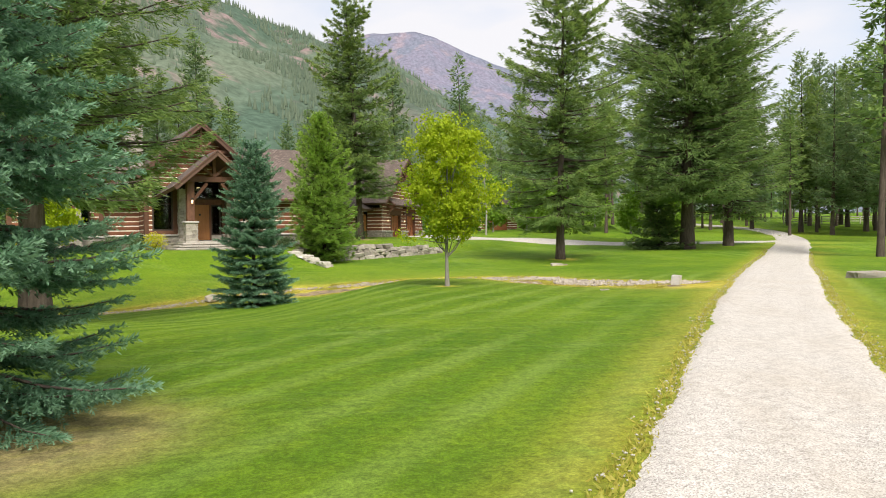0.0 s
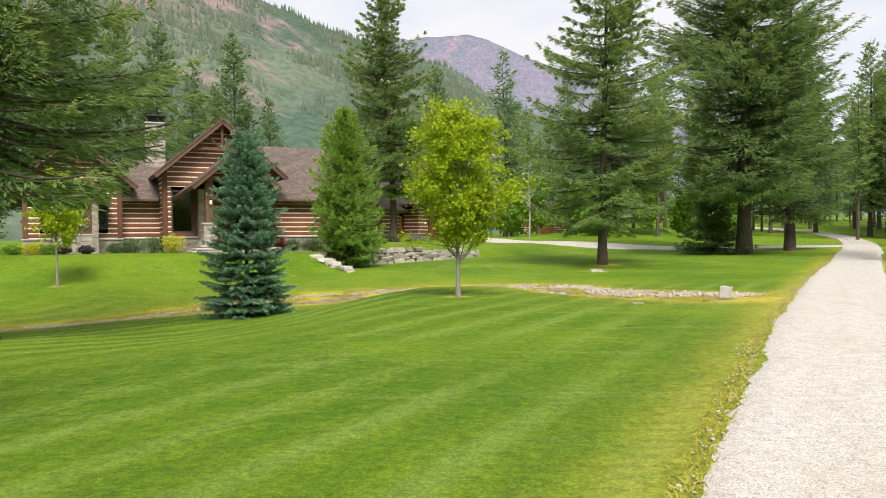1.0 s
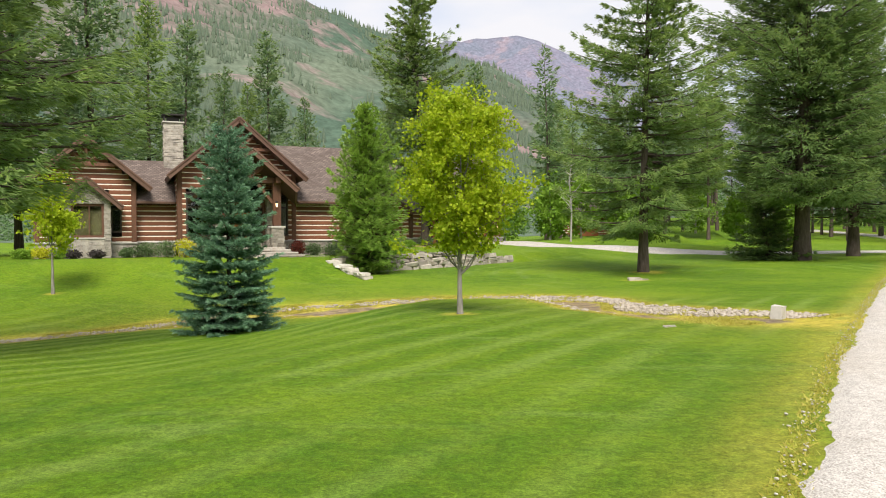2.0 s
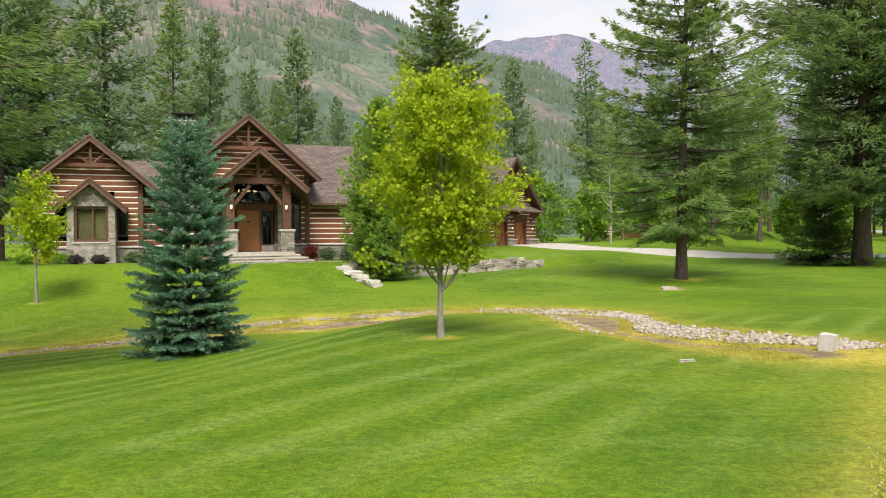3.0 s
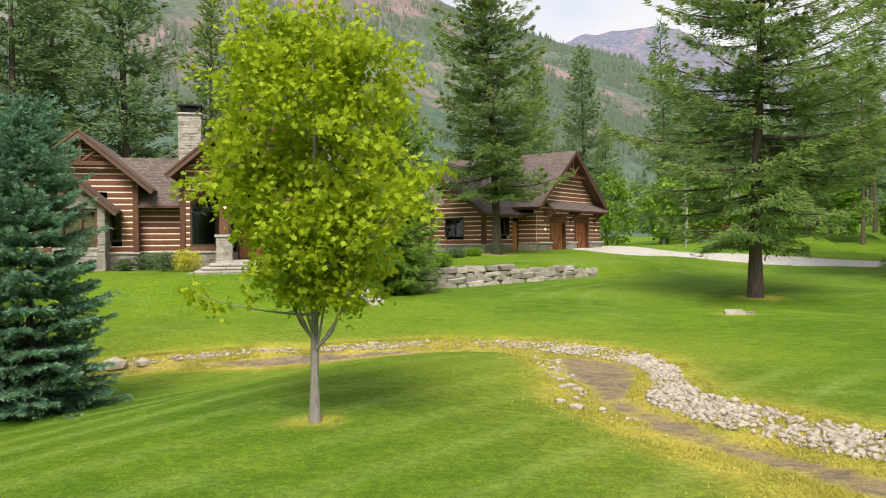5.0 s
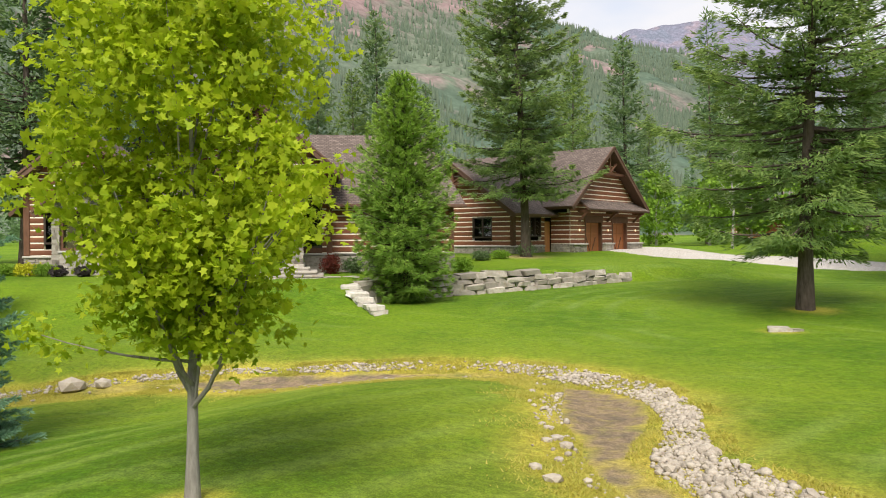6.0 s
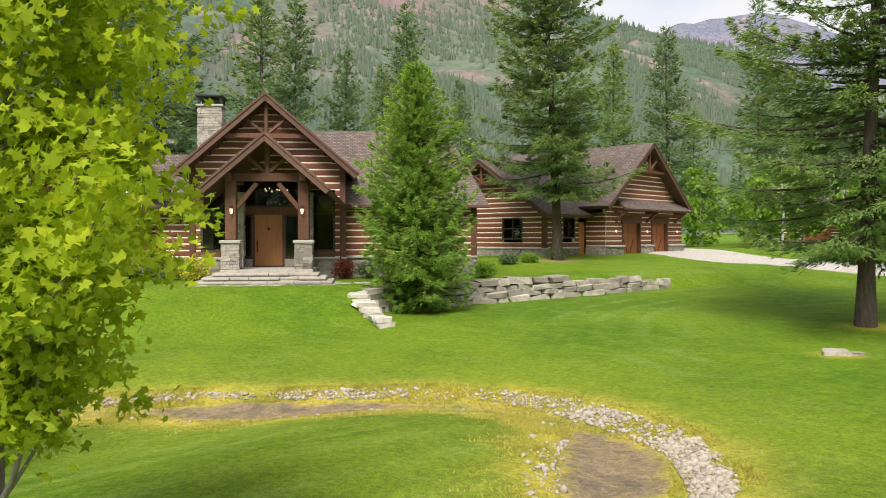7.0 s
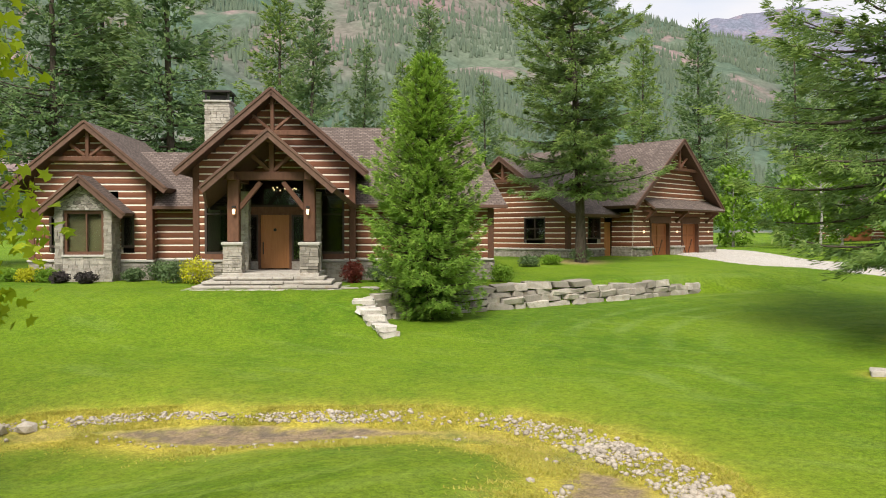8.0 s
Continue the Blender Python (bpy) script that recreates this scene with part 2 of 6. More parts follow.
M_BARK_PALE = bark_material("pale bleached bark", (0.26, 0.24, 0.215), (0.46, 0.44, 0.41))
M_FIR = leaf_material("fir needles", (0.110, 0.204, 0.070), (0.235, 0.369, 0.109), (0.331, 0.459, 0.138), young=(0.331, 0.422, 0.107))
M_FIR_DARK = leaf_material("dark fir needles", (0.105, 0.190, 0.070), (0.205, 0.330, 0.105), (0.275, 0.410, 0.130), young=(0.275, 0.365, 0.095))
M_PINE_FAR = leaf_material("far pine needles", (0.119, 0.221, 0.108), (0.237, 0.367, 0.159), (0.326, 0.467, 0.190), young=(0.280, 0.359, 0.138))
M_SPRUCE = leaf_material("blue spruce needles", (0.080, 0.185, 0.105), (0.160, 0.315, 0.185), (0.230, 0.410, 0.255), 0.45, young=(0.370, 0.580, 0.390))
M_LARCH = leaf_material("larch needles", (0.151, 0.292, 0.047), (0.270, 0.465, 0.076), (0.355, 0.573, 0.098), 0.35, young=(0.414, 0.575, 0.098))
M_MAPLE = leaf_material("maple leaves", (0.225, 0.350, 0.015), (0.430, 0.560, 0.020), (0.640, 0.690, 0.040), 0.5)
M_ASPEN = leaf_material("aspen leaves", (0.138, 0.275, 0.027), (0.231, 0.394, 0.040), (0.312, 0.475, 0.056), 0.4)
M_YELLOW = leaf_material("yellow flowering shrub leaves", (0.312, 0.344, 0.024), (0.800, 0.734, 0.031), (0.800, 0.800, 0.031), 0.3)
M_RED = leaf_material("barberry leaves", (0.11, 0.020, 0.018), (0.21, 0.045, 0.032), (0.26, 0.075, 0.045), 0.25)
M_PLUM = leaf_material("dark plum leaves", (0.035, 0.030, 0.032), (0.075, 0.060, 0.062), (0.11, 0.095, 0.08), 0.2)
M_SHRUB = leaf_material("shrub leaves", (0.077, 0.133, 0.056), (0.147, 0.231, 0.091), (0.210, 0.287, 0.119), 0.3)
M_DRYGRASS = leaf_material("dry grass blades", (0.50, 0.43, 0.08), (0.66, 0.57, 0.15), (0.40, 0.47, 0.07), 0.5)
# slope tones lifted and greyed: air haze is put into the colour
M_HILL = mountain_material("forest slope with haze tint", (0.088, 0.135, 0.100), (0.150, 0.185, 0.135), (0.315, 0.225, 0.225), 1.0)
# burnt purple-grey, paled and blued so the colour carries the distance haze
M_FARHILL = mountain_material("burnt ridge with haze tint", (0.185, 0.205, 0.265), (0.235, 0.220, 0.290), (0.30, 0.25, 0.29), 0.7)
# conifer tones kept close to the slope's, with the same haze painted in
M_HILLTREE = leaf_material("haze-tinted hillside conifers", (0.100, 0.152, 0.106), (0.155, 0.205, 0.136), (0.195, 0.242, 0.160), 0.35)
M_LAMP = bpy.data.materials.new("warm lamp glow")
M_LAMP.use_nodes = True
M_LAMP.node_tree.nodes["Principled BSDF"].inputs["Emission Color"].default_value = (1.0, 0.62, 0.28, 1)
M_LAMP.node_tree.nodes["Principled BSDF"].inputs["Emission Strength"].default_value = 1.3
# room shade put into the colour: near-black walls keep the windows dark
M_ROOM_SHADE = plain("interior walls dark as room shade", (0.030, 0.024, 0.018), 0.8)
M_LOOSE = stone_material("pale loose limestone", (0.50, 0.475, 0.44), (0.74, 0.71, 0.665), 3.0)

# ---- helpers for building ----
def thing(name, m, label, category, group="", kind=""):
    ob = new(name)
    ob.empty_display_size = 0.3
    ob.matrix_basis = m
    return tagged(ob, label, category, group, kind)


def link_mesh(name, me, mats, parent=None, label=""):
    for m in mats if isinstance(mats, (list, tuple)) else [mats]:
        me.materials.append(m)
    ob = new(name, me)
    if parent is not None:
        ob.parent = parent
    return tagged(ob, label) if label else ob


def part(name, bm, material, parent, label=""):
    me = bpy.data.meshes.new(name)
    bm.normal_update()
    bm.to_mesh(me)
    bm.free()
    return link_mesh(name, me, material, parent, label)


def raw_mesh(name, verts, faces):
    """A mesh from numpy arrays: verts (n, 3), faces (m, k) of one size."""
    verts, faces = np.asarray(verts, np.float32), np.asarray(faces, np.int32)
    me = bpy.data.meshes.new(name)
    k = faces.shape[1]
    me.vertices.add(len(verts))
    me.vertices.foreach_set("co", verts.ravel())
    me.loops.add(faces.size)
    me.loops.foreach_set("vertex_index", faces.ravel())
    me.polygons.add(len(faces))
    me.polygons.foreach_set("loop_start", np.arange(0, faces.size, k, dtype=np.int32))
    me.update(calc_edges=True)
    return me


def add_box(bm, center, size, turn=None, bevel=0.0):
    """A box in bm; turn is a 3x3 rotation."""
    m = Matrix.Translation(center) @ ((turn or Matrix.Identity(3)).to_4x4()) @ Matrix.Diagonal((*size, 1))
    made = bmesh.ops.create_cube(bm, size=1, matrix=m)["verts"]
    if bevel:
        edges = list({e for v in made for e in v.link_edges})
        bmesh.ops.bevel(bm, geom=edges, offset=bevel, segments=1, affect="EDGES")


def axes(d, up=(0, 0, 1)):
    x = Vector(d).normalized()
    y = Vector(up).cross(x).normalized()
    return Matrix((x, y, x.cross(y))).transposed()


def beam(parent, name, p, q, wide, high, mat, up=(0, 0, 1), label=""):
    """A squared timber from p to q."""
    p, q = Vector(p), Vector(q)
    bm = bmesh.new()
    add_box(bm, (0, 0, 0), ((q - p).length, wide, high), None, 0.015)
    ob = part(name, bm, mat, parent, label)
    ob.matrix_basis = Matrix.Translation((p + q) / 2) @ axes(q - p, up).to_4x4()
    return ob


def smooth(a, b, x):
    s = np.clip((x - a) / (b - a), 0, 1)
    return s * s * (3 - 2 * s)


# ---- the lie of the land ----
TH = radians(31.0)
HOUSE = Vector((-15.32, 48.79, 0))
U, V = np.array((math.cos(TH), math.sin(TH))), np.array((-math.sin(TH), math.cos(TH)))
STREAM = np.array([(7.0, 24.2), (6.45, 25.1), (5.95, 26.0), (5.2, 27.0), (4.4, 28.1), (3.85, 28.95), (3.55, 29.6), (3.45, 30.3), (3.3, 31.2), (3.12, 32.2), (2.95, 33.2), (2.55, 34.1), (1.8, 35.0), (0.9, 35.75), (-0.3, 36.2), (-1.6, 36.15), (-3.2, 35.5), (-4.8, 34.95), (-6.4, 34.7), (-8.0, 34.3), (-9.3, 33.6), (-10.3, 32.9), (-11.4, 32.1), (-12.6, 30.7), (-13.7, 29.1), (-14.8, 27.5), (-18, 24), (-23, 20.5), (-30, 17)])
# half the width of the muddy bed, and the cobbles on its far bank: nearest and farthest reach, and how thick they lie
BED = [0.30, 0.32, 0.26, 0.20, 0.24, 0.24, 0.22, 0.30, 0.55, 0.70, 0.74, 0.45, 0.0, 0.0, 0.0, 0.12, 0.42, 0.60, 0.40, 0.0, 0.0, 0.0, 0.0, 0.0, 0.0, 0.0, 0.0, 0.0, 0.0]
NIGH = [0.75, 0.75, 0.7, 0.55, 0.45, 0.4, 0.55, 0.75, 0.85, 0.85, 0.7, 0.5, 0.3, 0.35, 0.5, 0.5, 0.6, 0.7, 0.7, 0.35, 0.3, 0.2, 0.1, 0.1, 0.1, 0.1, 0.1, 0.1, 0.1]
WIDE = [1.9, 1.9, 1.8, 1.65, 1.5, 1.4, 1.4, 1.4, 1.4, 1.5, 1.4, 1.4, 1.3, 1.25, 1.2, 1.2, 1.2, 1.15, 1.05, 0.8, 0.8, 0.7, 0.6, 0.6, 0.6, 0.6, 0.6, 0.6, 0.6]
THICK = [1.0, 1.0, 1.0, 1.0, 1.0, 1.0, 1.0, 0.95, 0.85, 0.8, 0.9, 0.75, 0.55, 0.7, 0.45, 0.3, 0.42, 0.35, 0.4, 0.45, 0.5, 0.4, 0.5, 0.6, 0.5, 0.4, 0.3, 0.2, 0.1]
RUN = np.r_[0, np.cumsum(np.hypot(*np.diff(STREAM, axis=0).T))]
ROAD = np.array([(-2.6, -6.0), (0.2, 1.2), (1.98, 5.5), (3.3, 8.6), (5.95, 15.1), (8.2, 20.2), (11.8, 28.2), (16.4, 38.5), (22.3, 50.9), (29.5, 65.5), (36.0, 80.0), (41.5, 96.0), (44, 120), (46, 160)])


def road_half(s):
    """Half the width of the drive at a distance along it."""
    return np.interp(s, (0, 14, 24, 40, 60), (1.02, 1.04, 1.18, 1.38, 1.46))


WALL = np.array([(-9.0, 46.2), (-7.7, 48.8), (-5.0, 52.7), (-2.6, 56.6), (-0.62, 60.3)])
STUB = np.array([(-9.0, 46.2), (-8.36, 45.03), (-7.5, 44.1), (-6.55, 43.2)])
APRON = [(-6, 88), (2, 72), (8, 69.6), (16, 71.5), (24, 72.5), (32, 72)]


def line_distance(x, y, line):
    """Distance to a polyline, how far along it the nearest point lies, and the side (positive: left of its way)."""
    best, along, side, run = np.full(np.shape(x), 1e9), np.zeros(np.shape(x)), np.zeros(np.shape(x)), 0.0
    for a, b in zip(line[:-1], line[1:]):
        d = b - a
        n = math.hypot(*d)
        t = np.clip(((x - a[0]) * d[0] + (y - a[1]) * d[1]) / n**2, 0, 1)
        gap = np.hypot(x - a[0] - t * d[0], y - a[1] - t * d[1])
        near = gap < best
        best = np.where(near, gap, best)
        along = np.where(near, run + t * n, along)
        side = np.where(near, d[0] * (y - a[1]) - d[1] * (x - a[0]), side)
        run += n
    return best, along, np.sign(side)


def ground(x, y):
    """Height of the ground."""
    x, y = np.asarray(x, float), np.asarray(y, float)
    u = (x - HOUSE.x) * U[0] + (y - HOUSE.y) * U[1]
    v = (x - HOUSE.x) * V[0] + (y - HOUSE.y) * V[1]
    low = 1.08 + 0.10 * smooth(4, 22, x) + 0.13 * smooth(36, 27, y) * smooth(-6, 0, x) + 0.05 * smooth(29, 25, y) * smooth(4, 7, x) - 0.52 * smooth(-1, -6.5, x) * smooth(37, 31, y) * smooth(14, 24, y)
    # bank in front of the house
    left = low + (2.2 - low) * smooth(-10.5, -4.6, v - 0.25 * np.clip(-u - 6, 0, 8))
    # terrace behind the dry stone wall, which runs out into an open slope
    d, a, s = line_distance(x, y, np.vstack((WALL, WALL[-1] + (WALL[-1] - WALL[-2]) * 6)))
    behind = d * s
    w = 0.3 + 0.9 * np.clip(a - 16.2, 0, 14)
    foot = 1.22 + 0.016 * np.clip(a, 0, 40)
    top = 2.02 + 0.02 * np.clip(a, 0, 20)
    right = foot + (top - foot) * smooth(-w, 0.12, behind) + 0.36 * smooth(1, 11, behind)
    right = right - 0.12 * smooth(2, 9, -behind)
    edge = (x - STUB[-1][0]) * (-0.66) + (y - STUB[-1][1]) * (-0.75)
    ds, _, ss = line_distance(x, y, np.vstack((STUB[::-1], STUB[0] + (STUB[0] - STUB[1]) * 30)))
    z = left + (right - left) * smooth(-0.2, 0.25, -ds * ss) * smooth(-12.2, -8.8, v + 0.15 * np.clip(u - 6, 0, 30))
    # swale of the dry creek, deeper where it runs down past the spruce
    dc, ac, _ = line_distance(x, y, STREAM)
    fall = 0.36 * smooth(8, 21, ac)
    z = z - (0.06 + fall) * np.exp(-((dc / 5.0) ** 2)) - 0.20 * np.exp(-((dc / 1.2) ** 2)) * smooth(0.5, 3, ac)
    # the fields beyond rise a little
    z = z + 0.9 * smooth(62, 110, y) * smooth(-10, 20, x) + 1.5 * smooth(100, 260, y)
    dr, _, _ = line_distance(x, y, ROAD)
    z = z + 0.028 * np.clip(y - 88, 0, 200) * smooth(0, 30, x)
    return z + 0.05 * smooth(2.2, 0.8, dr)


def gz(x, y):
    return float(ground(np.array([x]), np.array([y]))[0])


def spaced(lo, hi, step, far_lo, far_hi):
    mid = np.arange(lo, hi + step, step)
    out, s, e = [], step, hi + step
    while e < far_hi:
        s *= 1.35
        e += s
        out.append(e)
    inn, s, e = [], step, lo
    while e > far_lo:
        s *= 1.35
        e -= s
        inn.append(e)
    return np.array(inn[::-1] + list(mid) + out)


gx, gy = spaced(-24, 20, 0.22, -3500, 3500), spaced(3, 62, 0.22, -1500, 4200)
GX, GY = np.meshgrid(gx, gy)
GZ = ground(GX, GY)
rng = np.random.default_rng(3)
GZ += rng.normal(0, 0.006, GZ.shape)
nx, ny = len(gx), len(gy)
ids = np.arange(nx * ny).reshape(ny, nx)
quads = np.stack((ids[:-1, :-1], ids[:-1, 1:], ids[1:, 1:], ids[1:, :-1]), -1).reshape(-1, 4)
ground_me = raw_mesh("ground", np.stack((GX, GY, GZ), -1).reshape(-1, 3), quads)
lawn = tagged(link_mesh("ground", ground_me, M_LAWN), "mown green lawn with dry yellow fringes", "lawn", "", "structure")
for p in ground_me.polygons:
    p.use_smooth = True
dc, ac, _ = line_distance(GX, GY, STREAM)
dr, ar, _ = line_distance(GX, GY, ROAD)
side_c = line_distance(GX, GY, STREAM)[2]
reach = np.where(side_c > 0, 1.05 + 0.5 * np.interp(ac, RUN, BED), np.interp(ac, RUN, WIDE) + 0.35)
dry = 0.97 * np.exp(-((dc / reach) ** 4)) + 0.42 * np.exp(-(((dr - road_half(ar) - 0.15) / 0.6) ** 2)) + 0.20 * np.exp(-((dc / 3.2) ** 2))
half_bed = np.interp(ac, RUN, BED)
wobble = 0.09 * np.sin(GX * 3.1 + 2.0 * np.sin(GY * 1.7)) + 0.06 * np.sin(GX * 7.3 - GY * 5.9)
bare = smooth(0.10, -0.10, dc - half_bed - wobble) * smooth(0.03, 0.16, half_bed)
bare = np.maximum(bare, 0.35 * np.exp(-((dc / 0.35) ** 4)) * smooth(0.5, 2, ac))
TREE_DISCS = [(0.05, 25.85, 0.42), (7.45, 48.9, 0.9), (-7.27, 64.5, 1.5), (-3.9, 7.7, 1.7), (6.25, 43.5, 0.6), (-17.7, 35.7, 0.3)]
for tx, ty, tr in TREE_DISCS:
    k = np.exp(-((np.hypot(GX - tx, GY - ty) / tr) ** 4))
    bare = np.maximum(bare, 0.75 * k * (tr > 1))
    dry = np.maximum(dry, 0.6 * k)
turns = smooth(38, 42, GY) * smooth(-5, -2, GX)
for key, val in (("dry", np.clip(dry, 0, 1)), ("bare", np.clip(bare, 0, 1)), ("turns", turns), ("lanes", smooth(35, 31, GY))):
    at = ground_me.attributes.new(key, "FLOAT", "POINT")
    at.data.foreach_set("value", val.ravel().astype(np.float32))


def strip(name, line, half, mat, lift, label, category, lanes=13, ragged=0.05, step=0.12, seed=1):
    """A lane of gravel along a polyline, with ragged edges that sink into the ground."""
    r = np.random.default_rng(seed)
    line = np.array(line, float)
    # smooth the polyline
    for _ in range(3):
        q = np.empty((2 * len(line) - 2, 2))
        q[0::2], q[1::2] = line[:-1] * 0.75 + line[1:] * 0.25, line[:-1] * 0.25 + line[1:] * 0.75
        line = np.vstack((line[:1], q, line[-1:]))
    cum = np.r_[0, np.cumsum(np.hypot(*np.diff(line, axis=0).T))]
    s = np.arange(0, cum[-1], step)
    c = np.stack([np.interp(s, cum, line[:, k]) for k in (0, 1)], -1)
    d = np.gradient(c, axis=0)
    d /= np.hypot(d[:, 0], d[:, 1])[:, None]
    n = np.stack((-d[:, 1], d[:, 0]), -1)
    hw = half(s) if callable(half) else np.full(len(s), half)
    wob = [np.convolve(r.normal(0, 1, len(s) + 10), np.ones(11) / 11, "valid") * ragged * 2.2 + np.convolve(r.normal(0, 1, len(s) + 60), np.ones(61) / 61, "valid") * ragged * 4 for _ in (0, 1)]
    k = np.linspace(-1, 1, lanes)
    off = np.where(k[None] < 0, k[None] * (hw + wob[0])[:, None], k[None] * (hw + wob[1])[:, None])
    xy = c[:, None] + n[:, None] * off[..., None]
    crown = lift * (1 - np.abs(k[None]) ** 12 * 1.35) + 0.012 * np.cos(k[None] * 9)
    z = ground(xy[..., 0], xy[..., 1]) + crown + r.normal(0, 0.005, off.shape)
    v = np.concatenate((xy, z[..., None]), -1).reshape(-1, 3)
    i = np.arange(len(v)).reshape(len(s), lanes)
    f = np.stack((i[:-1, 1:], i[:-1, :-1], i[1:, :-1], i[1:, 1:]), -1).reshape(-1, 4)
    me = raw_mesh(name, v, f)
    for p in me.polygons:
        p.use_smooth = True
    return tagged(link_mesh(name, me, mat), label, category, "", "structure")


strip("road", ROAD, road_half, M_GRAVEL, 0.038, "white crushed gravel drive with ragged grassy edges", "driveway")
strip("driveway", APRON, lambda s: np.interp(s, (0, 20, 30, 52), (4.2, 3.6, 2.4, 1.7)), M_GRAVEL, 0.05, "pale gravel forecourt in front of the garage", "driveway", 13, 0.1, 0.5, 2)


# ---- mountains ----
def ridge(name, profile, near, far, mat, rough, label, seed):
    """A mountainside: for each bearing (degrees right of +y) the elevation of its crest, sloping from near to far metres."""
    az = np.radians(np.linspace(profile[0][0], profile[-1][0], 260))
    el = np.interp(np.degrees(az), [p[0] for p in profile], [p[1] for p in profile])
    r = np.linspace(0, 1.25, 70)
    A, T = np.meshgrid(az, r)
    E = np.meshgrid(el, r)[0]
    dist = near + (far - near) * T
    crest = np.tan(np.radians(E)) * far
    z = crest * np.where(T < 1, T**1.25, 1 - (T - 1) * 1.6)
    bump = np.array([[noise.fractal(Vector((math.sin(a) * dd / rough, math.cos(a) * dd / rough, seed)), 1.0, 2.0, 6) for a, dd in zip(ra, rd)] for ra, rd in zip(A, dist)])
    z = z + bump * rough * 0.14 * np.clip(T * 2.5, 0, 1) * np.where(np.abs(T - 1) < 0.02, 0.35, 1) - 4
    v = np.stack((np.sin(A) * dist, np.cos(A) * dist, z), -1)
    i = np.arange(v[..., 0].size).reshape(T.shape)
    f = np.stack((i[:-1, :-1], i[:-1, 1:], i[1:, 1:], i[1:, :-1]), -1).reshape(-1, 4)
    me = raw_mesh(name, v.reshape(-1, 3), f)
    for p in me.polygons:
        p.use_smooth = True
    tagged(link_mesh(name, me, mat), label, "mountain", "", "structure")
    return v, T


HILL = [(-110, 10), (-80, 19), (-60, 24), (-45, 25), (-30, 22.3), (-21, 19.2), (-16.2, 16.9), (-14, 16.0), (-9.6, 14.9), (-6.4, 13.8), (-4, 13.1), (0, 10.9), (3.7, 8.7), (8, 6.2), (14, 3.2), (22, 0.8)]
FARHILL = [(-40, 9), (-20, 12), (-9, 14.0), (-5.3, 15.1), (-2.3, 15.2), (-0.8, 14.9), (1.5, 13.8), (3.7, 12.9), (7, 11.6), (10, 10.5), (14, 8.2), (20, 6), (32, 4.5), (60, 5)]
hill_v, hill_t = ridge("mountain_slope", HILL, 300, 1500, M_HILL, 160, "forested mountainside with burnt and rocky patches, haze put into its colour", 3)
ridge("mountain_far", FARHILL, 2200, 4300, M_FARHILL, 420, "distant burnt mountain ridge, purple-grey with haze put into its colour", 9)


def burnt(v):
    """How far the fire has bared the slope: two tracts high on the mountainside."""
    bearing = np.degrees(np.arctan2(v[..., 0], v[..., 1]))
    rise = np.degrees(np.arctan2(v[..., 2], np.hypot(v[..., 0], v[..., 1])))
    tract = lambda b, e, w, h: np.exp(-(((bearing - b) / w) ** 2 + ((rise - e) / h) ** 2) ** 1.5)
    return np.clip(tract(-26, 18.5, 9, 3.2) + 0.4 * tract(-4, 8.5, 4, 2.0) + 0.6 * tract(-36, 13, 6, 2.5), 0, 1)


slope_me = bpy.data.meshes["mountain_slope"]
slope_me.attributes.new("burnt", "FLOAT", "POINT").data.foreach_set("value", burnt(hill_v).ravel().astype(np.float32))


def hillside_trees(count):
    """Small conifers all over the near mountainside, joined."""
    r = np.random.default_rng(12)
    rows, cols = hill_t.shape
    inner = np.argwhere((hill_t > 0.08) & (hill_t < 1.02))
    pick = inner[r.integers(0, len(inner), count)]
    i, j = np.clip(pick[:, 0], 0, rows - 2), np.clip(pick[:, 1], 0, cols - 2)
    a, b = r.random((count, 1)), r.random((count, 1))
    base = hill_v[i, j] * (1 - a) * (1 - b) + hill_v[i + 1, j] * a * (1 - b) + hill_v[i, j + 1] * (1 - a) * b + hill_v[i + 1, j + 1] * a * b
    keep = np.array([noise.noise(Vector(p) / 130.0) + 0.25 * noise.noise(Vector(p) / 40.0) > -0.16 + 0.3 * q for p, q in zip(base, r.random(count))])
    keep &= r.random(count) > 0.85 * burnt(base)
    base = base[keep]
    n = len(base)
    h = r.uniform(6, 14, n)
    w = h * r.uniform(0.14, 0.24, n)
    turn = r.uniform(0, 6.28, n)
    ring = np.stack([np.stack((np.cos(turn + k * 1.2566) * w, np.sin(turn + k * 1.2566) * w, h * -0.06), -1) for k in range(5)], 1)
    v = np.concatenate((base[:, None] + ring, (base + np.stack((0 * h, 0 * h, h), -1))[:, None]), 1).reshape(-1, 3)
    o = np.arange(n)[:, None] * 6
    f = np.concatenate([np.concatenate((o + k, o + (k + 1) % 5, o + 5), 1)[:, None] for k in range(5)], 1).reshape(-1, 3)
    tagged(link_mesh("hillside_forest", raw_mesh("hillside_forest", v, f), M_HILLTREE), "conifers scattered over the mountainside, paled with haze in their colour", "forest", "", "stuff")


hillside_trees(66000)

# ---- house ----
PITCH = 0.292
LW_X = -7.95


